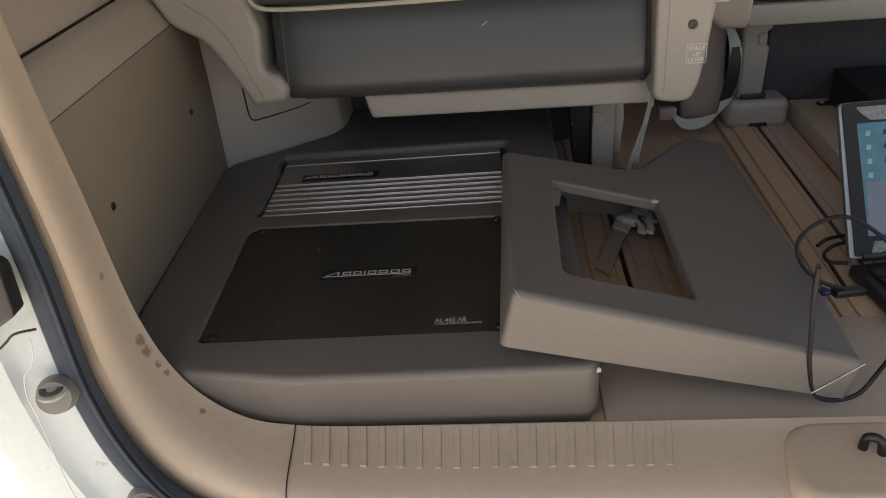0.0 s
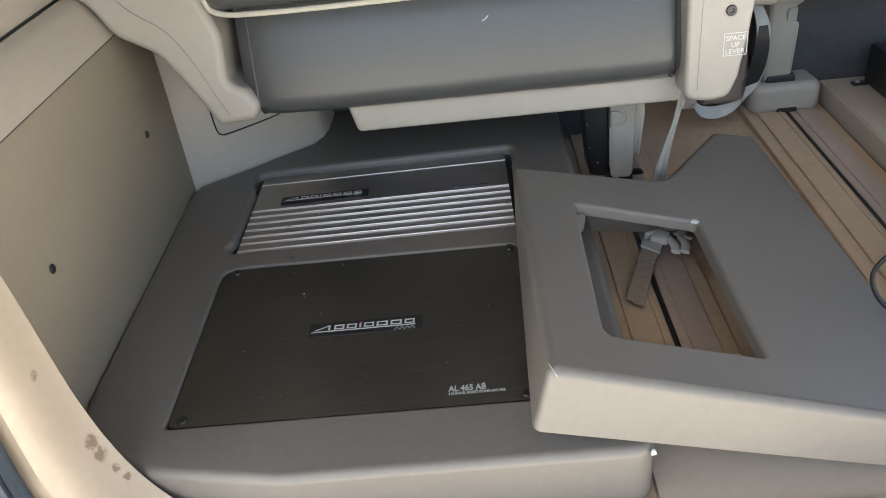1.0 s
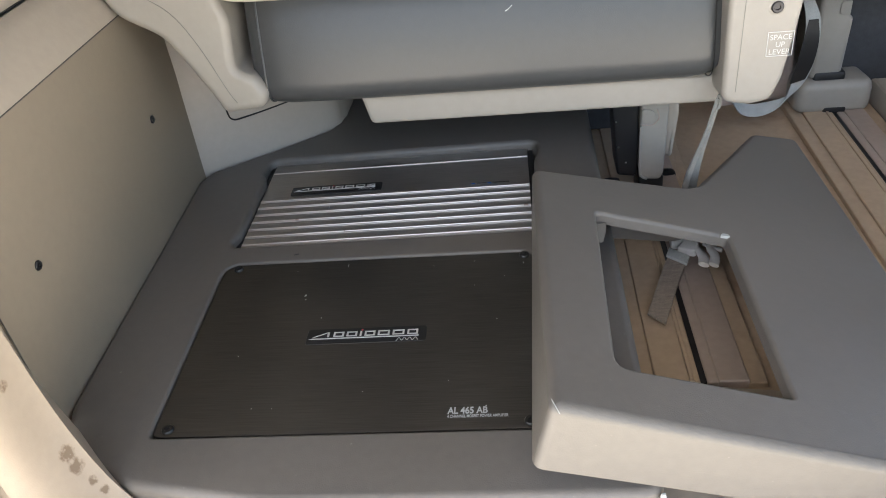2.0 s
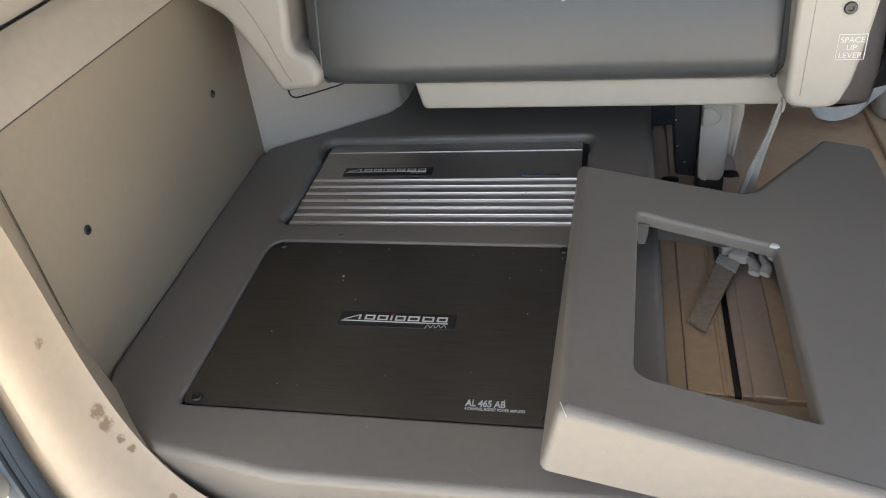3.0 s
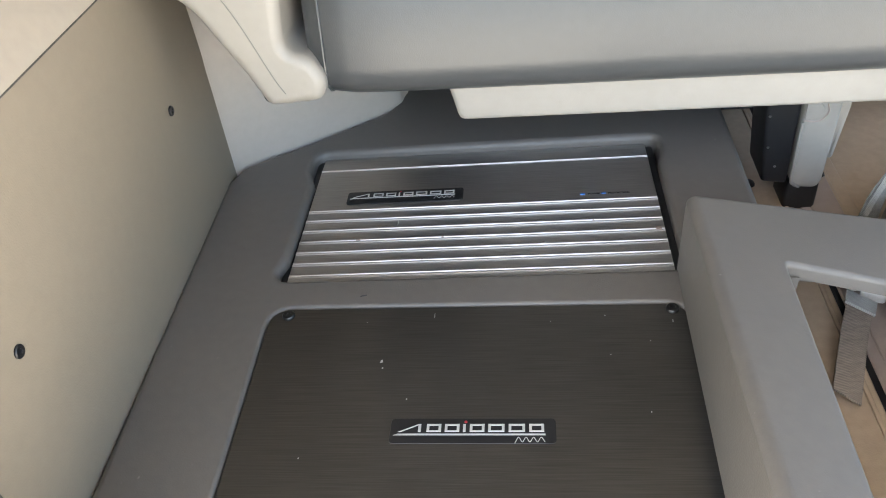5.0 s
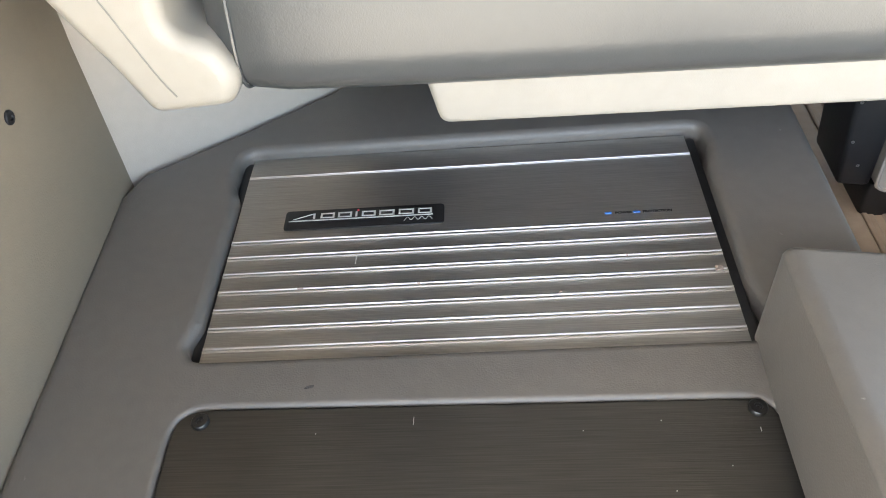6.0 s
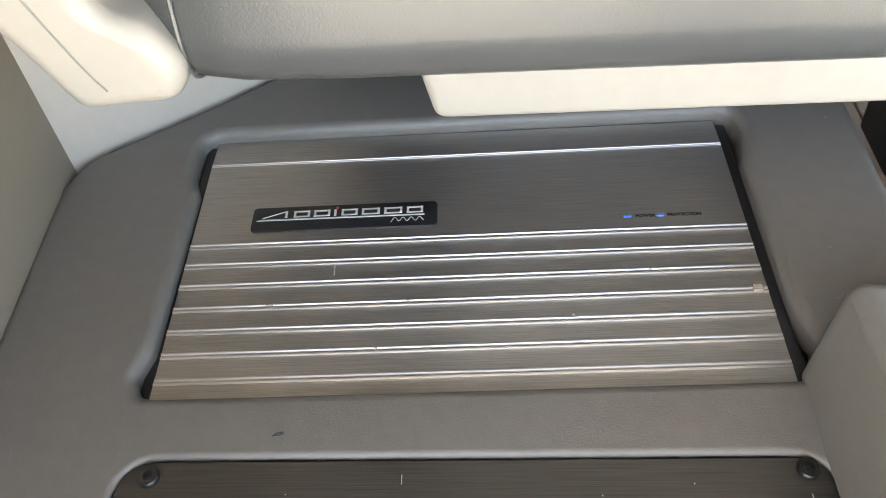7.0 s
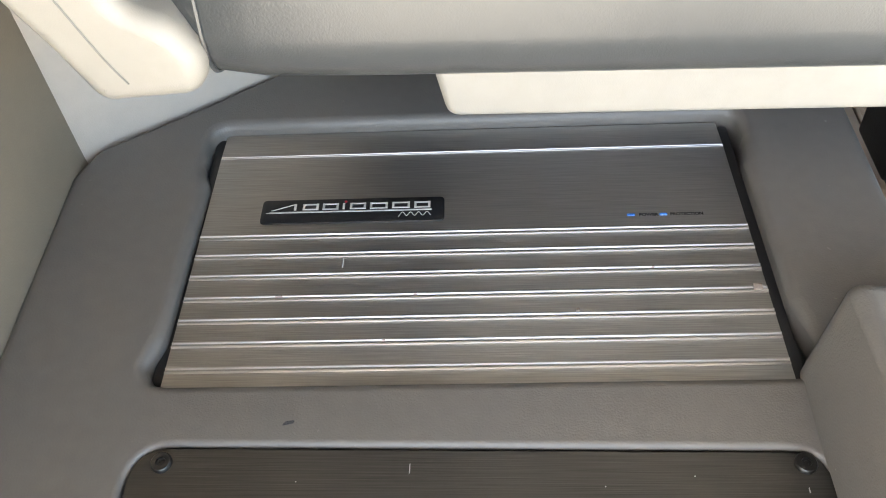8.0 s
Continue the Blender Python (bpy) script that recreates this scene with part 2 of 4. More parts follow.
def flat_xz(x, z, h):
    return (x, h, z)


def flat_yz(y, z, h):
    return (h, y, z)


def ring(bm, pts, h, put):
    return [bm.verts.new(put(x, y, h)) for x, y in pts]


def bridge(bm, a, b):
    k = len(a)
    for i in range(k):
        bm.faces.new((a[i - 1], a[i], b[i], b[i - 1]))


def fill(bm, loops):
    edges = []
    for loop in loops:
        for i in range(len(loop)):
            e = bm.edges.get((loop[i - 1], loop[i]))
            edges.append(e or bm.edges.new((loop[i - 1], loop[i])))
    bmesh.ops.triangle_fill(bm, use_beauty=True, use_dissolve=False, edges=edges)


def edge_rings(bm, pts, top, r, put, inward=1, n=4):
    """Rings that round an edge, from the flat top to the side."""
    rows = []
    for j in range(n + 1):
        a = math.pi / 2 * j / n
        rows.append(ring(bm, offset(pts, inward * r * (1 - math.sin(a))), top - math.copysign(r * (1 - math.cos(a)), 1), put))
    for a, b in zip(rows, rows[1:]):
        bridge(bm, a, b)
    return rows


def prism(outline, h0, h1, put=flat_xy, r=0.003, n=3, bm=None):
    """A solid with this outline between two heights, both rims rounded."""
    bm = bm or bmesh.new()
    rows = []
    for j in range(n + 1):
        a = math.pi / 2 * j / n
        rows.append(ring(bm, offset(outline, r * (1 - math.sin(a))), h1 - r * (1 - math.cos(a)), put))
    for j in range(n + 1):
        a = math.pi / 2 * (n - j) / n
        rows.append(ring(bm, offset(outline, r * (1 - math.sin(a))), h0 + r * (1 - math.cos(a)), put))
    for a, b in zip(rows, rows[1:]):
        bridge(bm, a, b)
    fill(bm, [rows[0]])
    fill(bm, [rows[-1]])
    return bm


def rbox(x0, x1, y0, y1, z0, z1, r=0.003, corner=0.004):
    return prism(fillet([(x0, y0, corner), (x1, y0, corner), (x1, y1, corner), (x0, y1, corner)], 3), z0, z1, flat_xy, r, 2)


def curve_pts(ctrl, n=8):
    """A smooth line through the control points."""
    c = [Vector(p) for p in ctrl]
    c = [2 * c[0] - c[1]] + c + [2 * c[-1] - c[-2]]
    out = []
    for i in range(1, len(c) - 2):
        for j in range(n):
            t = j / n
            a, b, d, e = c[i - 1:i + 3]
            out.append(0.5 * (2 * b + (d - a) * t + (2 * a - 5 * b + 4 * d - e) * t * t + (3 * b - a - 3 * d + e) * t ** 3))
    out.append(c[-2])
    return out


def tube(ctrl, r, n=8, steps=8, bm=None, squash=1.0):
    bm = bm or bmesh.new()
    pts = curve_pts(ctrl, steps) if steps else [Vector(p) for p in ctrl]
    prev, rows = None, []
    up = Vector((0.3, 0.2, 1)).normalized()
    for i, p in enumerate(pts):
        d = (pts[min(i + 1, len(pts) - 1)] - pts[max(i - 1, 0)]).normalized()
        side = (prev - prev.dot(d) * d).normalized() if prev else d.cross(up).normalized()
        prev = side
        o = d.cross(side)
        rows.append([bm.verts.new(p + r * (math.cos(2 * math.pi * k / n) * side + squash * math.sin(2 * math.pi * k / n) * o)) for k in range(n)])
    for a, b in zip(rows, rows[1:]):
        bridge(bm, a, b)
    bm.faces.new(rows[0])
    bm.faces.new(rows[-1])
    return bm


def ribbon(ctrl, wides, thick=0.0014, steps=8):
    """A strap along a line: wides gives its half-width as a vector at each control point. Its UV runs across and along, in metres."""
    bm = bmesh.new()
    uv = bm.loops.layers.uv.new("weave")
    pts, ws = curve_pts(ctrl, steps), curve_pts(wides, steps)
    rows, at, run = [], {}, 0.0
    for i, (p, w) in enumerate(zip(pts, ws)):
        run += (p - pts[i - 1]).length if i else 0.0
        d = (pts[min(i + 1, len(pts) - 1)] - pts[max(i - 1, 0)]).normalized()
        nrm = d.cross(w).normalized() * thick / 2
        rows.append([bm.verts.new(q) for q in (p - w + nrm, p + nrm, p + w + nrm, p + w - nrm, p - nrm, p - w - nrm)])
        for v, side in zip(rows[-1], (-1, 0, 1, 1, 0, -1)):
            at[v] = (side * w.length, run)
    for a, b in zip(rows, rows[1:]):
        bridge(bm, a, b)
    bm.faces.new(rows[0])
    bm.faces.new(rows[-1])
    for f in bm.faces:
        for k in f.loops:
            k[uv].uv = at[k.vert]
    return bm


def loft(rails, steps=8):
    """A skin across smooth lines that all have the same number of control points."""
    bm = bmesh.new()
    rows = [[bm.verts.new(p) for p in curve_pts(c, steps)] for c in rails]
    for a, b in zip(rows, rows[1:]):
        for i in range(len(a) - 1):
            bm.faces.new((a[i], a[i + 1], b[i + 1], b[i]))
    return bm


def disc(at, axis, r, depth, n=16, dome=0.3, pit=0.45):
    """A round stud whose face looks along axis."""
    bm = bmesh.new()
    q = Vector(axis).to_track_quat("Z", "Y").to_matrix().to_4x4()
    m = Matrix.Translation(at) @ q
    prof = [(r, 0), (r, depth * (1 - dome)), (r * 0.85, depth), (r * 0.45, depth), (r * 0.38, depth * (1 - pit))]
    rows = [[bm.verts.new(m @ Vector((rr * math.cos(2 * math.pi * k / n), rr * math.sin(2 * math.pi * k / n), h))) for k in range(n)] for rr, h in prof]
    for a, b in zip(rows, rows[1:]):
        bridge(bm, a, b)
    bm.faces.new(rows[0])
    bm.faces.new(rows[-1])
    return bm


def lettering(name, text, size, m, material, parent, label="", wide=0.02, bold=0.0):
    """Raised print in the built-in font, lying in the plane of m, as wide as given."""
    c = bpy.data.curves.new(name, "FONT")
    c.body, c.size, c.extrude, c.align_x = text, size, 0.0001, "CENTER"
    c.offset = bold
    tmp = new(name, c)
    me = bpy.data.meshes.new_from_object(tmp.evaluated_get(bpy.context.evaluated_depsgraph_get()))
    bpy.data.objects.remove(tmp)
    reach = [v.co.x for v in me.vertices]
    me.transform(m @ Matrix.Diagonal((wide / (max(reach) - min(reach)), 1, 1, 1)))
    me.materials.clear()
    me.materials.append(material)
    ob = new(name, me)
    ob.parent = parent
    ob.matrix_parent_inverse = parent.matrix_basis.inverted()
    if label:
        ob["label"] = label
    return ob


def settle(about, move, turn, *obs):
    """Shift and turn finished things a little about a point, with all their parts."""
    m = Matrix.Translation(Vector(about) + Vector(move)) @ pose(0, 0, 0, *turn) @ Matrix.Translation(-Vector(about))
    for ob in obs:
        ob.matrix_basis = m @ ob.matrix_basis


# ---- the car round the load bay ----
FLOOR, TOP = 0.02, 0.09
NEAR_FLOOR = ((0.227, 0.76, 0.025), (-0.0026, -0.0011, -0.0057), (-0.98, 0.74, -0.17))
FAR_FLOOR = ((0.526, 1.144, 0.129), (-0.0079, -0.0138, -0.0140), (-0.59, 0.30, -1.0))
OPENING = ((-0.131, 0.421, 0.093), (-0.0023, 0.0046, 0.0030), (-0.64, 0.87, -0.11))


def structure(name, bm, material, label, category):
    return tagged(part(name, bm, material), label, category, kind="structure")


bm = bmesh.new()
g = 400.0
bm.faces.new([bm.verts.new(p) for p in ((-g, -g, -0.62), (g, -g, -0.62), (g, g, -0.62), (-g, g, -0.62))])
structure("ground", bm, ASPHALT, "pale grey concrete ground under the parked car", "ground")
floor = structure("floor", rbox(-0.5, 1.2, 0.44, 1.7, -0.03, FLOOR - 0.006), CARPET, "tan plastic load bay floor", "floor")
structure("wall_front", rbox(-0.5, 1.2, 1.46, 1.5, -0.04, 0.84, 0.01), CHARCOAL, "charcoal carpeted backrest closing the load bay", "wall")
structure("ceiling", rbox(-0.55, 1.2, 0.30, 3.00, 0.98, 1.02, 0.01), HEADLINING, "beige headlining of the car roof", "ceiling")
structure("tailgate", prism(fillet([(0.36, 1.02, 0.02), (0.30, 0.96, 0.02), (0.0, 1.12, 0.05), (-0.46, 1.42, 0.03), (-0.49, 1.47, 0.03), (0.0, 1.20, 0.05)], 4), -0.80, 1.20, flat_yz, 0.02, 3), LINING, "raised tailgate with grey lining over the opening", "tailgate")
structure("wall_left_upper", rbox(-0.50, -0.47, 0.42, 1.5, 0.46, 0.985, 0.006), LINING, "grey upper side lining", "wall")
structure("wall_right", rbox(1.14, 1.18, 0.42, 1.50, -0.05, 0.06, 0.01), BOARD, "low beige sill under the open side door", "wall")
structure("pillar_right", rbox(1.10, 1.18, 0.40, 0.56, 0.0, 0.985, 0.02), LINING, "grey lined pillar between tailgate and side door", "wall")

# side panel board: from its near end to the corner with the wheel arch
P0, P1 = Vector((-0.3263, 0.540)), Vector((-0.3345, 0.955))


def wall_x(y):
    return P0.x + (P1.x - P0.x) * (y - P0.y) / (P1.y - P0.y)


along = (P1 - P0).normalized()
wall_m = Matrix(((along.x, 0, along.y, P0.x), (along.y, 0, -along.x, P0.y), (0, 1, 0, 0), (0, 0, 0, 1)))
length = (P1 - P0).length


def on_wall(s, z, h):
    return tuple(wall_m @ Vector((s, z, h)))


wall = structure("wall_left", prism([(0, 0.0), (length + 0.02, 0.0), (length + 0.02, 0.3265), (0, 0.3290)], -0.012, 0.0, on_wall, 0.002), BOARD,
                 "flat beige board lining the load bay side", "side panel")
part("joint", tube([(-0.3255, 0.5395, 0.0), (-0.3255, 0.5395, 0.329)], 0.0006, 6, 1), STOPPER_TOP, wall, "dark joint at the edge of the board")
part("joint", tube([(wall_x(y) + 0.0018, y, 0.3292 - 0.006 * (y - 0.54)) for y in (0.5395, 0.75, 0.955)], 0.0007, 6, 1), STOPPER_TOP, wall, "dark joint along the top of the board")
for y, z in ((0.6055, 0.211), (0.879, 0.210)):
    part("screw", disc((wall_x(y) - 0.0005, y, z), (-wall_m.col[2].xyz if wall_m.col[2].x < 0 else wall_m.col[2].xyz), 0.0045, 0.002), DARKSTEEL, wall, "dark countersunk screw")

# ledge above the board and the upper trim
rails = [[(wall_x(y) + dx, y, z0 - 0.006 * (y - 0.535)) for y in (0.45, 0.535, 0.76, 0.955, 1.3)]
         for dx, z0 in ((-0.012, 0.320), (0.002, 0.3295), (0.001, 0.334), (-0.017, 0.366), (-0.024, 0.3725), (-0.031, 0.3765), (-0.0385, 0.3745), (-0.0375, 0.3785), (-0.05, 0.41), (-0.066, 0.455), (-0.080, 0.468), (-0.13, 0.466))]
trim = structure("trim", loft(rails, 3), BEIGE, "beige plastic ledge trim above the side board", "trim")
part("joint", tube([(wall_x(y) - 0.0368, y, 0.3765 - 0.006 * (y - 0.535)) for y in (0.50, 0.75, 1.0, 1.3)], 0.0012, 6, 1), BLACK, trim, "dark joint between ledge and upper trim")

# wheel arch cover
base = [(-0.345, 0.920), (-0.341, 0.944), (-0.3275, 0.974), (-0.262, 1.0175), (-0.186, 1.0735), (-0.173, 1.100), (-0.170, 1.150), (-0.170, 1.44)]
rails = [[(x - lean * 0.35, y + lean, z) for x, y in base] for z, lean in ((0.0, 0.0), (0.09, 0.0), (0.20, 0.004), (0.30, 0.014), (0.37, 0.035), (0.40, 0.08), (0.41, 0.2))]
arch = structure("wheel_arch_panel", loft(rails, 5), GREY_PLASTIC, "pale grey moulded wheel arch cover", "side panel")
part("hatch_seam", tube([(x, 1.0193 + (0.664 if x < -0.262 else 0.737) * (x + 0.262), z) for x, z in ((-0.2957, 0.200), (-0.2953, 0.160), (-0.2915, 0.1475), (-0.278, 0.1455), (-0.232, 0.1468), (-0.2125, 0.1500))], 0.0011, 6, 4), BLACK, arch, "dark seam of a small hatch")

# jamb and sill: one moulding round the opening
inner = [(-0.353, 0.500, 0.98), (-0.319, 0.485, 0.639), (-0.300, 0.480, 0.438), (-0.283, 0.480, 0.275), (-0.269, 0.478, 0.152), (-0.239, 0.468, 0.083), (-0.190, 0.455, 0.047), (-0.128, 0.447, 0.036), (0.0, 0.445, 0.034), (0.315, 0.445, 0.034), (1.05, 0.445, 0.034)]
outer = [(-0.347, 0.440, 0.987), (-0.313, 0.425, 0.643), (-0.296, 0.420, 0.405), (-0.285, 0.420, 0.259), (-0.279, 0.417, 0.119), (-0.247, 0.402, 0.045), (-0.194, 0.385, 0.016), (-0.128, 0.368, 0.004), (0.0, 0.362, -0.004), (0.32, 0.362, -0.005), (1.05, 0.362, -0.006)]
bulge = [(0.006, -0.006, 0.0)] * 4 + [(0.006, -0.005, 0.002), (0.005, -0.006, 0.006), (0.003, -0.009, 0.008), (0.002, -0.016, 0.009), (0, -0.018, 0.008), (0, -0.018, 0.008), (0, -0.018, 0.008)]
back = [(-0.430, 0.560, 0.972), (-0.376, 0.545, 0.635), (-0.349, 0.540, 0.436), (-0.334, 0.538, 0.274), (-0.3285, 0.538, 0.152), (-0.284, 0.520, 0.055), (-0.199, 0.470, 0.0), (-0.127, 0.452, -0.006), (0.0, 0.449, -0.006), (0.315, 0.449, -0.006), (1.05, 0.449, -0.006)]


def between(a, b, q, push=0.0):
    return [tuple(Vector(p) * (1 - q) + Vector(s) * q + Vector(w) * push) for p, s, w in zip(a, b, bulge)]


rails = [back, between(back, inner, 0.5), between(back, inner, 0.93), inner]
rails += [between(inner, outer, q, 6.75 * q * q * (1 - q)) for q in (0.06, 0.15, 0.3, 0.45, 0.6, 0.72, 0.82, 0.9, 0.96)]
rails += [outer, [(x - 0.06 if i < 5 else x - 0.02, y + 0.014, z - 0.05 if i > 4 else z) for i, (x, y, z) in enumerate(outer)]]
jamb = structure("door_jamb", loft(rails, 8), JAMB, "beige moulded jamb and sill trim round the tailgate opening", "trim")


def sill_at(x, q, up=0.0):
    """A point on the sill's skin at q of the way from its inner to its outer edge."""
    k = 6.75 * q * q * (1 - q)
    w = min(1.0, max(0.0, -x / 0.128))
    return Vector((x, 0.445 + 0.002 * w - (0.083 - 0.004 * w) * q - (0.018 - 0.002 * w) * k - 0.4 * up, 0.0342 + 0.0024 * w - (0.038 - 0.006 * w) * q + (0.008 + 0.001 * w) * k + 0.9 * up))


for i in range(20):
    x, skew = -0.112 + 0.0178 * i, 0.0036 * (i - 9.5) / 9.5
    bm = bmesh.new()
    rows = []
    for q in (0.016, 0.024, 0.10, 0.20, 0.30, 0.405, 0.420):
        up = -0.0020 if q in (0.016, 0.420) else 0.0010
        c = x + skew * (1 - 2 * q / 0.42)
        rows.append([bm.verts.new(sill_at(c + dx, q, h)) for dx, h in ((-0.0036, -0.0010), (-0.0026, up), (0.0026, up), (0.0036, -0.0010))])
    for a, b in zip(rows, rows[1:]):
        for j in range(3):
            bm.faces.new((a[j], a[j + 1], b[j + 1], b[j]))
    part("tread_rib", bm, JAMB, jamb)
part("joint", tube([tuple(sill_at(-0.128 + 0.006 * q, q, 0.0006)) for q in (0.0, 0.12, 0.25, 0.4, 0.6, 0.8, 1.0)], 0.0006, 6, 3), DARKSTEEL, jamb, "dark joint between jamb and sill")

# rubber weatherstrip
sealc = [(-0.364, 0.425, 0.988), (-0.330, 0.412, 0.643), (-0.311, 0.409, 0.422), (-0.300, 0.408, 0.264), (-0.296, 0.404, 0.126), (-0.269, 0.394, 0.038), (-0.215, 0.378, -0.006), (-0.142, 0.362, -0.023), (0.0, 0.352, -0.033), (0.32, 0.352, -0.035), (1.05, 0.352, -0.038)]
seal = structure("weatherstrip", tube(sealc, 0.0125, 12, 6), RUBBER, "dark rubber weatherstrip round the tailgate opening", "seal")
part("lip", tube([(x + (0.009 if i < 6 else 0.004), y - 0.008, z + (0.006 if i > 4 else 0.0)) for i, (x, y, z) in enumerate(sealc)], 0.005, 8, 6), RUBBER, seal)

part("groove", tube([(x + (0.0123 if i < 6 else 0.005), y - 0.0117, z + (0.009 if i > 5 else 0.006 if i > 4 else 0.002)) for i, (x, y, z) in enumerate(sealc)], 0.0016, 8, 6), GROOVE, seal, "dark groove along the weatherstrip")

# white body flange beside the opening
edge = [(x - (0.010 if i < 6 else 0.007), y - 0.004, z - (0.008 if i > 4 else 0)) for i, (x, y, z) in enumerate(sealc)]


def out_by(d, dy):
    dirs = [(-1, 0)] * 5 + [(-0.85, -0.53), (-0.5, -0.87), (-0.2, -0.98), (0, -1), (0, -1), (0, -1)]
    return [(x + d * a, y + dy, z + d * b) for (x, y, z), (a, b) in zip(edge, dirs)]


body = structure("car_body", loft([out_by(-0.004, 0.02), out_by(0.0, 0.004), out_by(0.003, 0.0), out_by(0.028, -0.002), out_by(0.034, -0.006), out_by(0.038, -0.014), out_by(0.075, -0.022), out_by(0.085, -0.012), out_by(0.13, 0.01), out_by(0.30, 0.05)], 8), PAINT,
                 "white painted car body round the tailgate opening", "car body")
for x, y, z in ((-0.3090, 0.385, 0.133), (-0.2600, 0.375, 0.009)):
    stopper = part("stopper", disc((x, y + 0.004, z), (0.2, -0.9, 0.3), 0.0172, 0.013, 28, 0.7, 0.0), STOPPER, body, "round grey rubber stopper")
    part("rim", disc((x + 0.002, y - 0.005, z + 0.0085), (0.05, -0.1, 1.0), 0.0128, 0.0040, 28, 0.3, 0.0), STOPPER_RIM, stopper, "pale worn rim")
    part("cap", disc((x + 0.002, y - 0.005, z + 0.0092), (0.05, -0.1, 1.0), 0.0112, 0.0042, 24, 0.4, 0.25), STOPPER_TOP, stopper, "dark worn cap")
part("sealer_bead", tube([(-0.302, 0.3730, 0.203), (-0.3049, 0.3720, 0.186), (-0.311, 0.3710, 0.174), (-0.3175, 0.3690, 0.167), (-0.3217, 0.3685, 0.147), (-0.320, 0.3680, 0.1215), (-0.3198, 0.3675, 0.0744), (-0.3188, 0.3670, 0.0494), (-0.3169, 0.3670, 0.0274), (-0.312, 0.3670, 0.004)], 0.0006, 8, 5), PAINT, body, "white bead of seam sealer")
part("panel_gap", tube([(-0.308, 0.392, 0.199), (-0.325, 0.387, 0.198), (-0.336, 0.384, 0.189), (-0.367, 0.372, 0.168)], 0.0012, 6, 4), BLACK, body, "dark gap between body panels")
part("lamp_edge", prism(fillet([(-0.385, 0.205, 0.004), (-0.322, 0.2165, 0.006), (-0.3025, 0.229, 0.006), (-0.2995, 0.2755, 0.01), (-0.385, 0.290, 0.004)], 3), 0.366, 0.385, flat_xz, 0.003), BLACK, body, "black edge of the tail lamp")

# lock plate on the sill and striker
plate = thing("striker_plate", (0.40, 0.42, 0.04), "beige plastic lock cover on the sill", "lock cover")
part("cover", prism(fillet([(0.316, 0.346, 0.03), (0.545, 0.346, 0.03), (0.545, 0.446, 0.02), (0.330, 0.446, 0.04)]), 0.0, 0.0330, flat_xy, 0.012, 6), JAMB, plate)
part("striker", tube([(0.391, 0.406, 0.024), (0.391, 0.406, 0.042), (0.3935, 0.4045, 0.0475), (0.400, 0.402, 0.0475), (0.4035, 0.400, 0.042), (0.405, 0.398, 0.024)], 0.0042, 10, 5), DARKSTEEL, plate, "black steel striker loop")


settle(*OPENING, jamb, seal, body, plate)

# ---- floor rails ----
def rail(x, y0, y1, label):
    t = thing("seat_rail", (x, y0, FLOOR), label, "seat rail", "floor rails")
    low, up = FLOOR - 0.008, FLOOR + 0.003
    for name, a0, a1, h, m in (("edge_strip", -0.061, -0.043, -0.003, CARPET), ("ridge", -0.0435, -0.0122, 0.0, CARPET), ("lip", -0.0125, -0.0086, 0.0011, CARPET), ("lip", -0.009, -0.0031, -0.0006, CARPET),
                               ("lip", 0.0031, 0.0134, -0.0006, MAUVE), ("ridge", 0.0130, 0.0408, 0.0006, MAUVE), ("edge_strip", 0.040, 0.058, -0.003, CARPET)):
        r = min(0.002, (a1 - a0) * 0.3)
        part(name, prism(fillet([(x + a0 - 0.0008, low), (x + a0, up + h, r), (x + a1, up + h, r), (x + a1 + 0.0008, low)], 3), y0, y1, flat_xz, 0.001, 1), m, t)
    part("slot", rbox(x - 0.003, x + 0.003, y0, y1, FLOOR - 0.0075, FLOOR + 0.0008, 0.0002, 0.001), BLACK, t, "dark open slot of the rail")
    return t


step = tagged(part("sill_step", prism(fillet([(-0.15, 0.4505, 0.001), (1.0, 0.4505, 0.004), (1.0, 0.60, 0.02), (0.30, 0.62, 0.02), (0.174, 0.636, 0.004), (0.174, 0.4575, 0.001), (-0.15, 0.4575, 0.001)], 3), 0.0, FLOOR + 0.004, flat_xy, 0.0015, 2), BEIGE), "smooth beige floor edging behind the sill", "floor edging", kind="structure")
near_rail = rail(0.2340, 0.637, 1.40, "tan and mauve ridged floor rail with a dark slot")
far_rail = rail(0.533, 0.60, 1.40, "tan and mauve ridged floor rail with a dark slot")
deck = tagged(part("side_deck", rbox(0.594, 1.14, 0.60, 1.243, 0.012, 0.05, 0.006), BEIGE, weighted=True), "raised tan board over the side of the load bay floor", "deck")
amp3 = thing("car_amplifier", (0.75, 1.14, 0.05), "black steel amplifier screwed to the tan deck", "amplifier")
part("case", rbox(0.652, 0.96, 1.06, 1.217, 0.051, 0.111, 0.003), BLACK, amp3)
for x, y in ((0.645, 1.208), (0.645, 1.075)):
    tab = part("tab", rbox(x - 0.014, x + 0.014, y - 0.007, y + 0.007, 0.0505, 0.0535, 0.0008, 0.003), BLACK, amp3)
    part("screw", disc((x - 0.006, y, 0.0535), (0, 0, 1), 0.0035, 0.002, 10), STEEL, tab)
part("emblem", tube([(0.735, 1.19, 0.1112), (0.78, 1.19, 0.1112), (0.765, 1.165, 0.1112), (0.75, 1.165, 0.1112), (0.735, 1.19, 0.1112)], 0.0006, 6, 1), STEEL, amp3, "thin pale emblem outline")

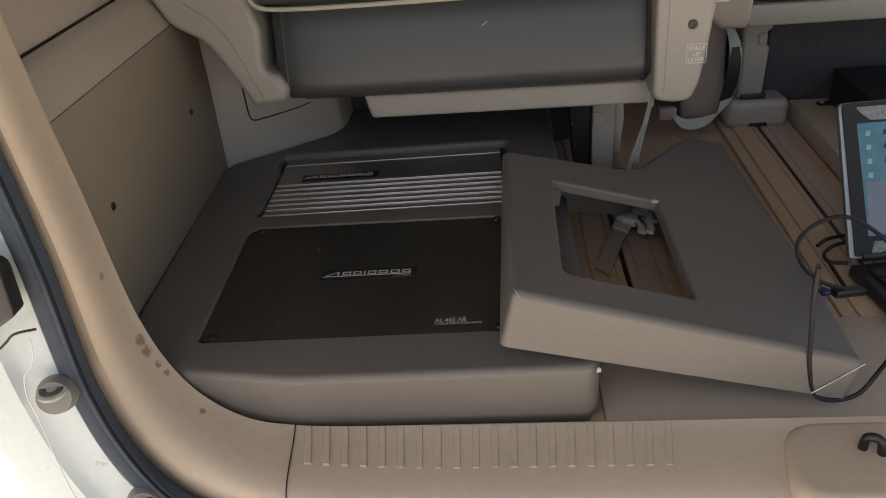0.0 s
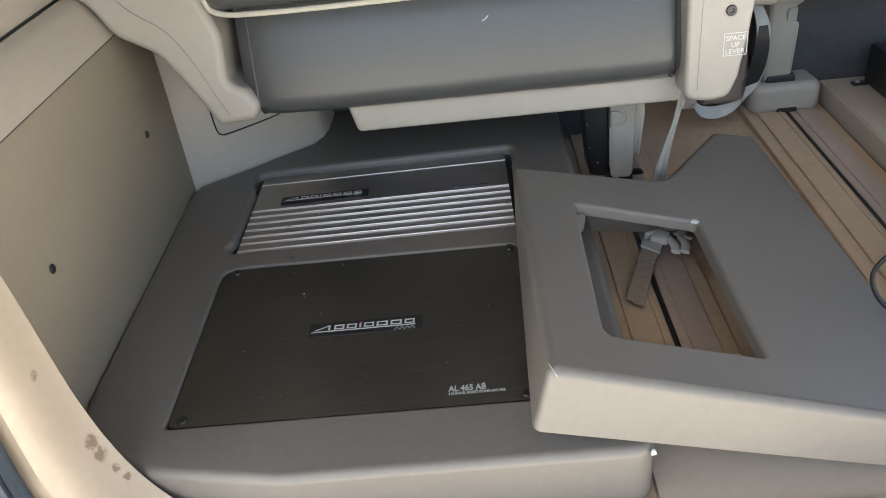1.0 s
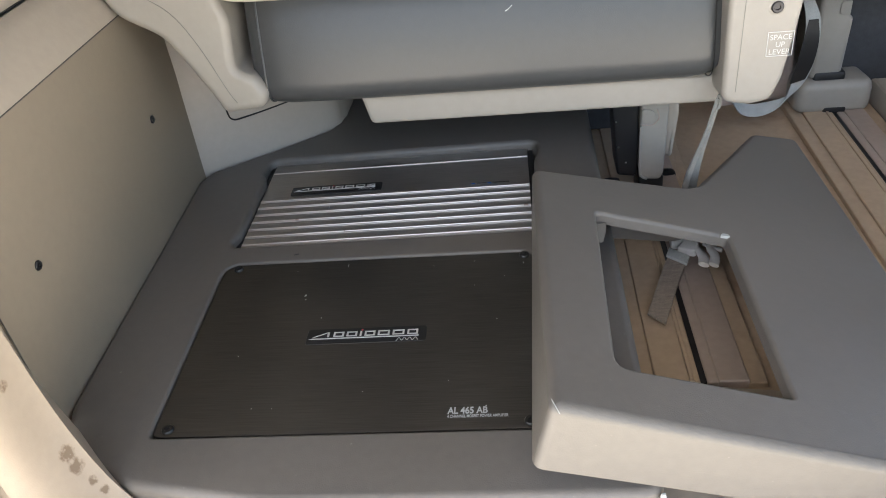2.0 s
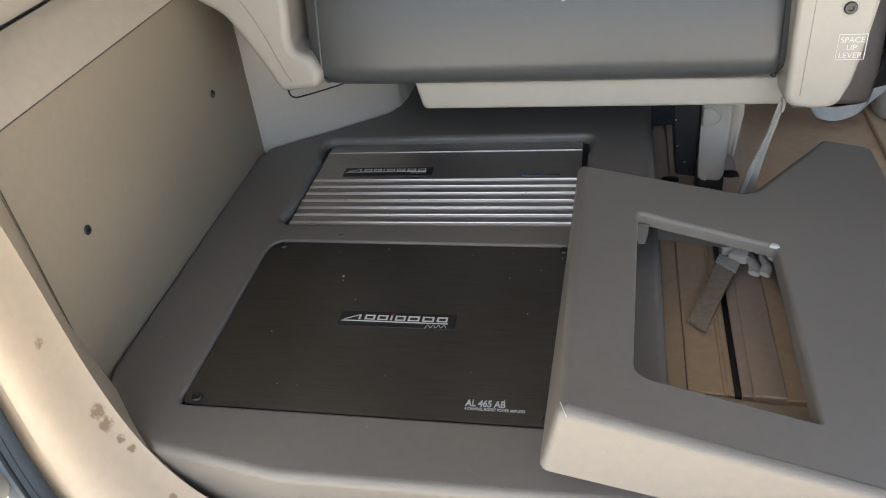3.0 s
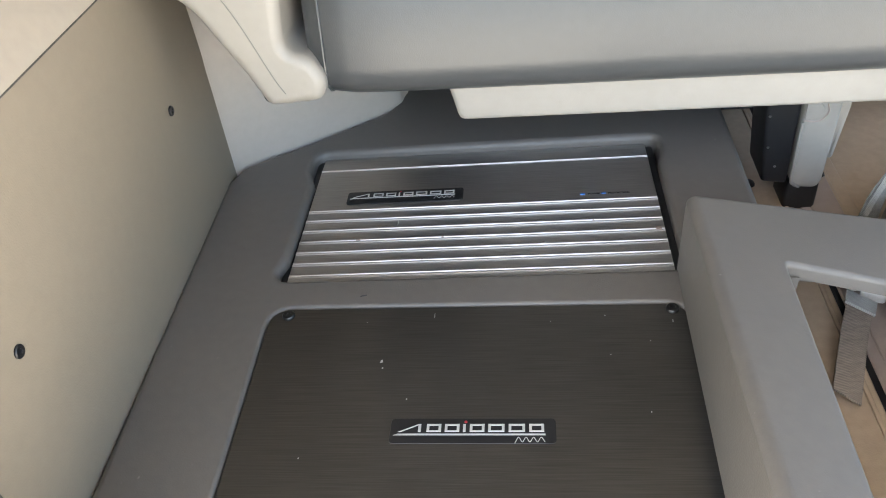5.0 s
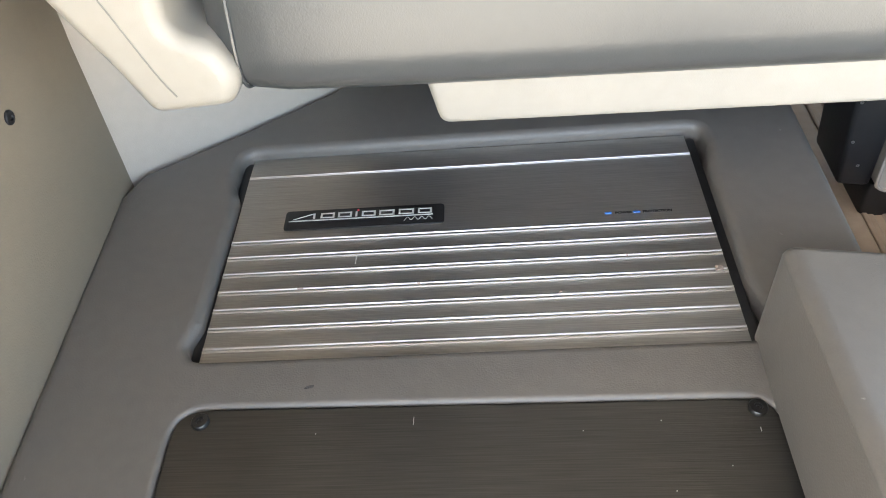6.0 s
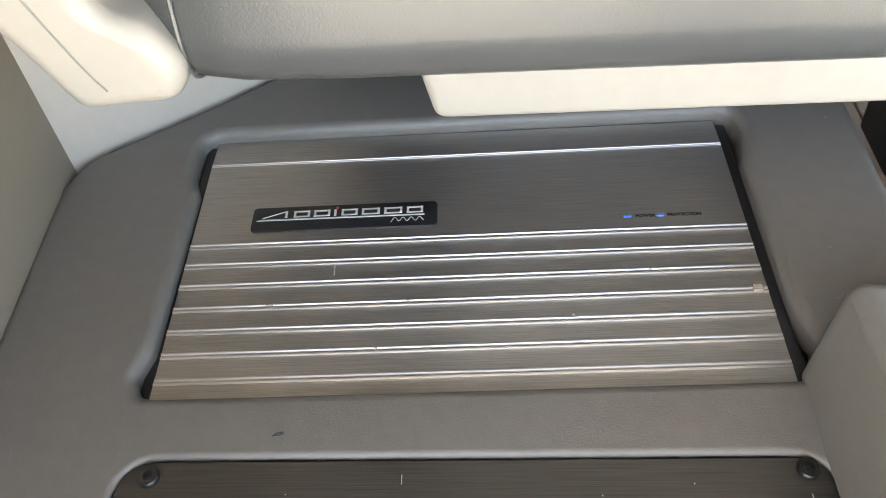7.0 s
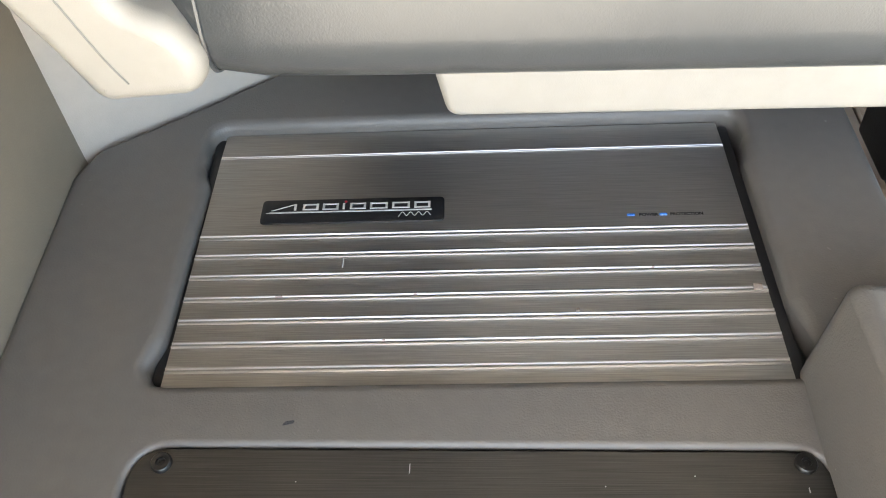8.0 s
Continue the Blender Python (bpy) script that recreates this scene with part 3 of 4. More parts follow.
tray = structure("floor_tray", prism(fillet([(0.168, 0.90, 0.01), (0.2785, 0.90, 0.01), (0.2805, 1.02, 0.02), (0.2870, 1.16, 0.01), (0.168, 1.16, 0.01)], 4), 0.0, FLOOR + 0.001, flat_xy, 0.003, 3), CARPET, "tan moulded floor tray round the seat leg", "floor")
settle(*NEAR_FLOOR, floor, near_rail, tray)
settle(*OPENING, step)
settle(*FAR_FLOOR, far_rail, deck, amp3)

# ---- leatherette amplifier box ----
box_outline = fillet([(0.165, 0.459, 0.02), (-0.13, 0.458, 0.10), (-0.243, 0.476, 0.04), (-0.312, 0.517, 0.03), (-0.3268, 0.560, 0.03), (-0.3378, 0.944, 0.010),
                      (-0.3275, 0.971, 0.02), (-0.262, 1.0150, 0.03), (-0.187, 1.070, 0.03), (-0.174, 1.15, 0.03), (-0.174, 1.25, 0.01), (0.163, 1.25, 0.01)], 5)
amp_hole = fillet([(-0.238, 0.7955, 0.003), (-0.2455, 0.7965, 0.005), (-0.2520, 0.8060, 0.008), (-0.2465, 0.824, 0.01), (-0.2470, 0.940, 0.008), (-0.2530, 0.956, 0.008), (-0.2545, 0.9905, 0.018),
                   (0.0910, 0.9960, 0.018), (0.0925, 0.975, 0.008), (0.0875, 0.950, 0.008), (0.0885, 0.845, 0.01), (0.0955, 0.817, 0.008), (0.0900, 0.8000, 0.006), (0.080, 0.7990, 0.003)], 4)
plate_hole = fillet([(-0.2405, 0.5235, 0.006), (0.0840, 0.5235, 0.006), (0.0840, 0.7600, 0.02), (-0.2460, 0.7620, 0.022)], 6)
amp_box = thing("amplifier_box", (-0.05, 0.8, FLOOR), "brown-grey leatherette floor box with two amplifier openings", "amplifier box")
bm = bmesh.new()
out_rows = edge_rings(bm, box_outline, TOP, 0.008, flat_xy, 1, 6)
low = out_rows[-1]
for inset, z in ((0.0, FLOOR + 0.016), (0.001, FLOOR + 0.010), (0.004, FLOOR + 0.004), (0.010, FLOOR - 0.018)):
    nxt = ring(bm, offset(box_outline, inset), z, flat_xy)
    bridge(bm, low, nxt)
    low = nxt
fill(bm, [low])
loops = [out_rows[0]]
for hole, rr, dep in ((amp_hole, 0.0065, 0.034), (plate_hole, 0.0035, 0.012)):
    rows = edge_rings(bm, hole, TOP, rr, flat_xy, -1, 4)
    deep = ring(bm, hole, TOP - dep, flat_xy)
    bridge(bm, rows[-1], deep)
    fill(bm, [deep])
    loops.append(rows[0])
fill(bm, loops)
part("box_body", bm, LEATHERETTE, amp_box, weighted=True)
part("torn_corner", prism(fillet([(0.160, 0.081, 0.001), (0.165, 0.082, 0.001), (0.164, 0.087, 0.001), (0.161, 0.086, 0.001)], 2), 0.4610, 0.464, flat_xz, 0.0006, 1), WEB, amp_box, "frayed vinyl at the corner")


def word_shapes(parent, x0, x1, y0, y1, z, material):
    """A wordmark as plain slanted blocks, an underline and a small script bar."""
    w = (x1 - x0) / 7.62
    h = y1 - y0
    st = 0.2 * h
    xs = x0
    for i, k in enumerate((1.5, 0.95, 0.95, 0.35, 0.95, 1.05, 1.05, 0.95)):
        e = xs + k * w * 0.80
        bars = {"low": [(xs, y0), (e, y0), (e, y0 + st), (xs, y0 + st)], "top": [(xs, y1 - st), (e, y1 - st), (e, y1), (xs, y1)],
                "near": [(xs, y0), (xs + 1.4 * st, y0), (xs + 1.4 * st, y1), (xs, y1)], "far": [(e - 1.4 * st, y0), (e, y0), (e, y1), (e - 1.4 * st, y1)]}
        if i == 0:
            shapes = [[(xs, y0), (xs + 1.6 * st, y0), (e, y1), (e - 1.6 * st, y1)], [(e - 1.5 * st, y0), (e, y0), (e, y1), (e - 1.5 * st, y1)]]
        elif i == 3:
            shapes = [bars["near"]]
        else:
            shapes = [bars[q] for q in ("low", "top", "near", "far")]
        for j, pts in enumerate(shapes):
            part("mark", prism(pts, z, z + 0.0004 + 0.00005 * j, flat_xy, 0.00008, 1), material, parent)
        xs += k * w
    part("underline", prism([(x0 - 0.003, y0 - h * 0.42), (x1, y0 - h * 0.42), (x1, y0 - h * 0.22), (x0, y0 - h * 0.22)], z, z + 0.0004, flat_xy, 0.0001, 1), material, parent)
    part("script_bar", tube([(x1 - 1.55 * w + k * w * 0.19, y0 - h * (0.95 + (0.30 if k else 0.45) * (-1) ** k), z) for k in range(9)], 0.00028, 6, 4), material, parent)
    part("dot", disc((x0 + 3.53 * w, y1 + h * 0.3, z), (0, 0, 1), h * 0.17, 0.0004, 10), RED, parent)


# amplifier with the black face plate
amp1 = thing("car_amplifier", (-0.08, 0.64, TOP - 0.012), "amplifier with black brushed cover plate, flush in the box", "amplifier", "amplifiers in the box")
face_outline = fillet([(-0.2392, 0.5248, 0.008), (0.0828, 0.5248, 0.008), (0.0828, 0.7587, 0.016), (-0.2446, 0.7607, 0.018)], 5)
part("face_plate", prism(face_outline, TOP - 0.0115, TOP - 0.0015, flat_xy, 0.0008, 2), BLACKPLATE, amp1, weighted=True)
Z1 = TOP - 0.0014
for x, y in ((-0.229, 0.753), (0.072, 0.7530), (-0.2275, 0.5320), (0.072, 0.5315)):
    bolt = part("bolt", disc((x, y, Z1 - 0.001), (0, 0, 1), 0.0052, 0.0032, 18, 0.3), BOLT, amp1, "black socket head bolt")
    part("socket", disc((x, y, Z1 - 0.0008), (0, 0, 1), 0.0027, 0.0022, 6, 0.1), BLACK, bolt)
logo = part("logo_plate", prism(fillet([(-0.1315, 0.6300, 0.003), (-0.0195, 0.6300, 0.003), (-0.0195, 0.6505, 0.003), (-0.1315, 0.6505, 0.003)], 3), Z1, Z1 + 0.0006, flat_xy, 0.0002, 1), BLACK, amp1, "black nameplate with silver wordmark shapes")
word_shapes(logo, -0.126, -0.0265, 0.6392, 0.6456, Z1 + 0.0006, SILVER)
lettering("model_text", "AL 465 AB", 0.0098, Matrix.Translation((0.0216, 0.5413, Z1 + 0.0001)), PALE, amp1, "white printed model number", 0.0325, 0.0002)
lettering("type_text", "4 CHANNEL MOSFET POWER AMPLIFIER", 0.0040, Matrix.Translation((0.0298, 0.5372, Z1 + 0.0001)), PALE, amp1, "small white printed type line", 0.0490, 0.00006)
chips = random.Random(4)
for x, y, w, h in [(-0.146, 0.7035, 0.0022, 0.0032), (-0.1445, 0.697, 0.0012, 0.0016), (-0.110, 0.7505, 0.0005, 0.0055), (0.0705, 0.7405, 0.0006, 0.003), (-0.02, 0.742, 0.0006, 0.0007), (0.021, 0.747, 0.0007, 0.0006), (-0.163, 0.744, 0.0006, 0.0006)] + [(chips.uniform(-0.21, 0.07), chips.uniform(0.53, 0.75), chips.uniform(0.0004, 0.0009), chips.uniform(0.0005, 0.0016)) for _ in range(10)]:
    part("paint_chip", prism([(x - w / 2, y - h / 2), (x + w / 2, y - h / 3), (x + w / 3, y + h / 2), (x - w / 3, y + h / 3)], Z1, Z1 + 0.0002, flat_xy, 0.00005, 1), SILVER, amp1)

# amplifier with the ribbed silver heatsink
amp2 = thing("car_amplifier", (-0.0818, 0.90, TOP - 0.034), "silver brushed aluminium amplifier with raised ribs in the box", "amplifier", "amplifiers in the box")
X0, X1, ZA = -0.2446, 0.0810, TOP - 0.0085
part("end_plate", prism(offset(amp_hole, 0.0022), TOP - 0.0335, TOP - 0.016, flat_xy, 0.001, 1), BLACK, amp2, "black end plates and tray")


bm = bmesh.new()
prof = [(0.7984, ZA - 0.020), (0.7984, ZA - 0.006), (0.79845, ZA - 0.0002), (0.7989, ZA), (0.9690, ZA), (0.9920, ZA - 0.0012), (0.9938, ZA - 0.003), (0.9940, ZA - 0.020)]
left = [bm.verts.new((X0, y, z)) for y, z in prof]
right = [bm.verts.new((X1, y, z)) for y, z in prof]
for i in range(len(prof) - 1):
    bm.faces.new((left[i], left[i + 1], right[i + 1], right[i]))
bm.faces.new(left)
bm.faces.new(right)
part("heatsink", bm, ALU, amp2, "brushed aluminium heatsink", sharp=8)
for y in (0.8096, 0.8254, 0.8404, 0.8554, 0.8710, 0.8862, 0.9008, 0.9694):
    bm = bmesh.new()
    k = 0.5 if y > 0.95 else 1.0
    shape = [(-0.0021, -0.0003), (-0.0019, 0.0009), (-0.0013, 0.0011), (-0.0007, 0.0009), (-0.0002, 0.0003), (0.0003, 0.0003), (0.0008, 0.0010), (0.0014, 0.0011), (0.0019, -0.0003)]
    a = [bm.verts.new((X0 + 0.0002, y + k * u, ZA + k * v)) for u, v in shape]
    b = [bm.verts.new((X1 - 0.0002, y + k * u, ZA + k * v)) for u, v in shape]
    for i in range(len(shape) - 1):
        bm.faces.new((a[i], a[i + 1], b[i + 1], b[i]))
    bm.faces.new(a)
    bm.faces.new(b)
    part("rib", bm, RIB, amp2, "bright polished rib", sharp=22)
for px in (X0 - 0.0072, X1 + 0.0002):
    part("end_strip", prism(fillet([(px, 0.7984, 0.002), (px + 0.007, 0.7984, 0.002), (px + 0.007, 0.9900, 0.003), (px, 0.9900, 0.003)], 3), ZA - 0.012, ZA - 0.0025, flat_xy, 0.001, 2), BLACK, amp2)
badge = part("badge", prism(fillet([(-0.2100, 0.9104, 0.003), (-0.0972, 0.9104, 0.003), (-0.0972, 0.9296, 0.003), (-0.2100, 0.9296, 0.003)], 4), ZA, ZA + 0.0012, flat_xy, 0.0004, 2), BLACK, amp2, "black nameplate with silver wordmark shapes")
word_shapes(badge, -0.204, -0.105, 0.9206, 0.9256, ZA + 0.0012, SILVER)
for x in (0.0145, 0.0336):
    part("led", prism(fillet([(x - 0.0024, 0.9107, 0.0008), (x + 0.0024, 0.9107, 0.0008), (x + 0.0024, 0.9125, 0.0008), (x - 0.0024, 0.9125, 0.0008)], 3), ZA - 0.0002, ZA + 0.0005, flat_xy, 0.0002, 1), LED, amp2, "lit blue indicator")
lettering("power_text", "POWER", 0.0029, Matrix.Translation((0.0249, 0.9106, ZA + 0.0001)), BLACK, amp2, "small black printed word", 0.0116, 0.00014)
lettering("protection_text", "PROTECTION", 0.0029, Matrix.Translation((0.0474, 0.9106, ZA + 0.0001)), BLACK, amp2, "small black printed word", 0.0194, 0.00014)
for x, y, w, h in ((-0.1559, 0.8797, 0.0006, 0.0075), (0.0755, 0.8560, 0.005, 0.004), (-0.0240, 0.8429, 0.002, 0.002), (-0.113, 0.8560, 0.002, 0.0012), (-0.129, 0.8255, 0.0015, 0.001), (0.021, 0.8715, 0.0015, 0.001), (-0.190, 0.8560, 0.004, 0.001)):
    part("scuff", prism([(x - w / 2, y - h / 2), (x + w / 2, y - h / 2.4), (x + w / 2.2, y + h / 2), (x - w / 2.5, y + h / 2.2)], ZA - 0.0004, ZA + 0.0019 if w > 0.001 and h < 0.005 else ZA + 0.0002, flat_xy, 0.0001, 1), MAUVE if w > 0.001 else WHITE, amp2)
settle((-0.0818, 0.90, 0.08), (0, 0, 0), (0, 0, 0.70), amp2)
part("smudge", prism(fillet([(-0.1740, 0.7715, 0.001), (-0.1680, 0.7730, 0.001), (-0.1675, 0.7748, 0.0006), (-0.1720, 0.7740, 0.001)], 2), TOP - 0.0002, TOP + 0.0002, flat_xy, 0.00005, 1), CHARCOAL, amp_box, "small dark scuff")

# ---- second leatherette cover, lying tilted on the first ----
cover_m = pose(0.0895, 0.0, 0.1930, -2.41, 16.26, 0)
cover = thing("amplifier_cover", cover_m, "brown-grey leatherette cover with a cut-out, leaning over the box edge", "cover")


def on_cover(u, y, h):
    return tuple(cover_m @ Vector((u, y, h)))


def skirt_end(u, y, h):
    """The lower rim of the cover's skirt, deeper where it rests on the box."""
    d = 0.060 + 0.032 * (y - 0.47) - 0.05 * u
    return tuple(cover_m @ Vector((u + (0.003 + 0.047 * (y - 0.47)) * max(0.0, 1 - u / 0.1), y, -d)))


cov = fillet([(0.003, 0.4680, 0.008), (0.331, 0.4620, 0.006), (0.350, 0.70, 0.05), (0.3600, 1.030, 0.012), (0.2970, 1.018, 0.012), (0.180, 0.831, 0.04), (0.006, 0.8080, 0.008)], 6)
cut = fillet([(0.0545, 0.5200, 0.012), (0.1860, 0.5185, 0.003), (0.1935, 0.7390, 0.006), (0.0640, 0.7395, 0.005)], 4)
bm = bmesh.new()
rows = edge_rings(bm, cov, 0.0, 0.008, on_cover, 1, 6)
wide = ring(bm, offset(cov, -0.001), 0, skirt_end)
bridge(bm, rows[-1], wide)
thin = ring(bm, offset(cov, 0.012), 0, skirt_end)
bridge(bm, wide, thin)
under = ring(bm, offset(cov, 0.012), -0.012, on_cover)
bridge(bm, thin, under)
hrows = edge_rings(bm, cut, 0.0, 0.004, on_cover, -1, 4)
hlow = ring(bm, cut, -0.012, on_cover)
bridge(bm, hrows[-1], hlow)
fill(bm, [rows[0], hrows[0]])
fill(bm, [under, hlow])
part("cover_body", bm, LEATHERETTE, cover, weighted=True)
part("loose_flap", ribbon([on_cover(0.070, 0.7365, -0.010), on_cover(0.072, 0.737, -0.018), on_cover(0.076, 0.7355, -0.030)], [Vector((0.006, 0, 0)), Vector((0.006, 0, -0.001)), Vector((0.003, 0, 0))], 0.001), LEATHERETTE, cover, "loose flap of vinyl in the cut-out")
part("torn_edge", prism(fillet([(0.185, 0.7365, 0.002), (0.196, 0.7375, 0.002), (0.194, 0.7425, 0.002), (0.188, 0.7415, 0.002)], 2), -0.002, 0.0008, on_cover, 0.0003, 1), WEB, cover, "pale torn vinyl edge")
part("corner_seam", tube([on_cover(0.297, 0.4602, -0.043), on_cover(0.314, 0.4605, -0.022), on_cover(0.331, 0.462, -0.002)], 0.0006, 6, 4), WEB, cover, "pale seam at the corner")
part("corner_seam", tube([on_cover(0.004, 0.4755, -0.001), on_cover(0.008, 0.469, -0.003), on_cover(0.010, 0.4674, -0.005)], 0.00028, 6, 4), WEB, cover)

# buckled strap lying on the rail under the cut-out
strap = thing("buckled_strap", (0.22, 0.80, FLOOR), "brown herringbone webbing strap with grey buckles on the floor rail", "strap")
part("webbing", ribbon([(0.2030, 0.7185, FLOOR + 0.011), (0.2130, 0.745, FLOOR + 0.013), (0.2275, 0.783, FLOOR + 0.016), (0.2370, 0.805, FLOOR + 0.019)], [Vector((0.0078, -0.0080, 0))] * 4, 0.0026), BROWNWEB, strap)
part("webbing_fold", ribbon([(0.2365, 0.8035, FLOOR + 0.0215), (0.2420, 0.8165, FLOOR + 0.0225)], [Vector((0.0092, -0.0088, 0))] * 2, 0.003), WEB, strap, "sewn grey end of the webbing")


def on_pose(m):
    return lambda a, b, h: tuple(m @ Vector((a, b, h)))


for x, y, z, w, d, turn in ((0.2520, 0.8190, 0.026, 0.0105, 0.0085, -32), (0.2415, 0.8370, 0.026, 0.0085, 0.0120, 8)):
    part("buckle", prism(fillet([(-w, -d, 0.003), (w, -d * 0.8, 0.004), (w * 0.85, d, 0.003), (-w * 0.7, d * 0.9, 0.004)], 3), -0.005, 0.006, on_pose(pose(x, y, FLOOR + z, 14, 0, turn)), 0.0025, 3), BUCKLE, strap, "grey plastic buckle")
for ctrl, r in ((((0.2525, 0.846, 0.028), (0.2540, 0.830, 0.028), (0.2600, 0.816, 0.027), (0.2640, 0.802, 0.026), (0.2625, 0.790, 0.024)), 0.0062), (((0.2800, 0.846, 0.028), (0.2790, 0.828, 0.028), (0.2745, 0.815, 0.027), (0.2765, 0.802, 0.026), (0.2725, 0.789, 0.024)), 0.0055)):
    part("hook", tube([(x, y, FLOOR + z) for x, y, z in ctrl], r, 10, 5, squash=0.55), BUCKLE, strap, "grey plastic hook")
part("hook", tube([(0.2700, 0.826, FLOOR + 0.026), (0.2765, 0.818, FLOOR + 0.027), (0.2860, 0.812, FLOOR + 0.026)], 0.0038, 8, 4, squash=0.6), BUCKLE, strap, "grey plastic hook")
part("webbing_end", ribbon([(0.2550, 0.838, FLOOR + 0.030), (0.2660, 0.836, FLOOR + 0.031), (0.2780, 0.833, FLOOR + 0.030)], [Vector((0.001, 0.0065, 0.002))] * 3, 0.0026), WEB, strap, "sewn grey cross webbing")
part("webbing_end", ribbon([(0.248, 0.855, FLOOR + 0.020), (0.252, 0.885, FLOOR + 0.016), (0.257, 0.92, FLOOR + 0.012)], [Vector((0.011, 0.002, 0))] * 3, 0.0028), WEB, strap)


settle(*NEAR_FLOOR, strap)

# ---- seats ----
def roll_at(yc, zc, ry, rz, a):
    """A point of the roll's section: round above, fuller towards its lower edge."""
    ca, sa = math.cos(a), math.sin(a)
    ey, ez = (0.57, 0.27) if sa < 0 else (0.95, 0.92)
    z = zc + rz * math.copysign(abs(sa) ** ez, sa)
    return yc + ry * math.copysign(abs(ca) ** ey, ca) + 0.20 * (z - zc + rz), z


def bolster(x0, x1, yc, zc, ry, rz):
    """A padded roll along x with softly closed ends."""
    bm = bmesh.new()
    rows = []
    stations = [(0, 0.80), (0.006, 0.90), (0.016, 0.965), (0.035, 0.992), (0.08, 1.0)]
    xs = [(x0 + d, s) for d, s in stations] + [(x0 + (x1 - x0) * q, 1.0) for q in (0.35, 0.5, 0.65)] + [(x1 - d, 0.5 + 0.5 * s) for d, s in reversed(stations)]
    for x, s in xs:
        row = []
        for k in range(28):
            a = 2 * math.pi * k / 28
            row.append(bm.verts.new((x, *roll_at(yc, zc, ry * s, rz * s, a))))
        rows.append(row)
    for a, b in zip(rows, rows[1:]):
        bridge(bm, a, b)
    bm.faces.new(rows[0])
    bm.faces.new(rows[-1])
    return bm


def seam_round(x, yc, zc, ry, rz, r):
    pts = []
    for k in range(15):
        a = math.pi * (0.5 + 0.92 * k / 14)
        pts.append((x, *roll_at(yc, zc, ry, rz, a)))
    return tube(pts, r, 6, 2)


def leg(parent):
    """The cream covered folding leg, the black post beside it and their sockets in the floor."""
    p = part("leg", prism(fillet([(0.2150, 0.190, 0.002), (0.2170, 0.052, 0.006), (0.2205, 0.0425, 0.006), (0.2425, 0.0405, 0.008), (0.2462, 0.050, 0.008), (0.2500, 0.190, 0.002)], 4), 0.9635, 1.004, flat_xz, 0.0035, 3), CREAM, parent, "cream plastic covered folding leg")
    part("rim", tube([(0.2166, 0.9640, 0.116), (0.2172, 0.9640, 0.056), (0.2200, 0.9640, 0.0465), (0.2260, 0.9640, 0.0430)], 0.0016, 8, 5), CREAM, p)
    part("knob", prism(fillet([(0.2168, 0.1215, 0.003), (0.2285, 0.1205, 0.011), (0.2345, 0.1280, 0.008), (0.2290, 0.1375, 0.010), (0.2165, 0.1385, 0.003)], 5), 0.9612, 0.9650, flat_xz, 0.0012, 2), CREAM, p)
    part("groove", tube([(0.2168, 0.9634, 0.1180), (0.2300, 0.9634, 0.1172), (0.2372, 0.9634, 0.1260), (0.2345, 0.9634, 0.1370)], 0.0009, 6, 5), MAUVE, p)
    post = part("post", prism(fillet([(0.1780, 0.194, 0.003), (0.1905, 0.048, 0.004), (0.2150, 0.044, 0.004), (0.2138, 0.194, 0.003)], 4), 0.9670, 1.020, flat_xz, 0.004, 3), BLACK, parent, "black steel post of the folding leg")
    for x, z in ((0.1822, 0.152), (0.1845, 0.122), (0.1880, 0.088), (0.1975, 0.066)):
        part("rivet", disc((x + 0.003, 0.9678, z), (0, -1, 0), 0.0013, 0.0012, 8), STEEL, post)
    part("linkage", prism(fillet([(0.148, 0.194, 0.004), (0.180, 0.194, 0.004), (0.184, 0.150, 0.006), (0.176, 0.128, 0.006), (0.168, 0.142, 0.005), (0.152, 0.150, 0.008)], 4), 0.985, 1.020, flat_xz, 0.004, 3), BLACK, post, "black linkage plate")
    part("side_cover", prism(fillet([(0.2460, 0.066, 0.006), (0.2585, 0.060, 0.010), (0.2645, 0.120, 0.03), (0.2600, 0.190, 0.006), (0.2470, 0.190, 0.004)], 5), 0.980, 1.030, flat_xz, 0.006, 3), BEIGE, p, "tan plastic side cover of the leg")
    part("foot", rbox(0.2170, 0.2480, 0.970, 1.010, 0.0, 0.0435, 0.004), BLACK, p, "black floor latch")
    part("rear_panel", prism([(-0.172, 0.092), (0.166, 0.092), (0.166, 0.012), (0.236, 0.012), (0.236, 0.215), (-0.172, 0.215)], 1.165, 1.180, flat_xz, 0.002, 1), CHARCOAL, parent, "charcoal carpet panel below the seat")
    for x, y in ((0.189, 1.013), (0.262, 1.028)):
        part("socket", rbox(x - 0.013, x + 0.013, y - 0.011, y + 0.011, 0.0, 0.0145, 0.005, 0.0109), BLACK, p)


seat = thing("rear_seat", (0.05, 0.95, FLOOR), "folded grey leather rear seat on a cream plastic base", "car seat", "car seats")
YC, ZC, RY, RZ = 0.924, 0.3105, 0.071, 0.0915
part("bolster", bolster(-0.206, 0.2790, YC, ZC, RY, RZ), SEAT_LEATHER, seat, "padded grey leather roll")
part("scuff", tube([(0.0633, 0.8700, 0.3068), (0.0663, 0.8704, 0.3083), (0.0703, 0.8714, 0.3118)], 0.0006, 6, 3), PALE, seat, "small pale nick in the leather")
part("seam", seam_round(0.2705, YC, ZC, RY * 0.998, RZ * 0.998, 0.0007), BLACK, seat)
part("seam", seam_round(-0.1920, YC, ZC, RY * 0.966, RZ * 0.966, 0.0011), SEAT_LEATHER, seat)
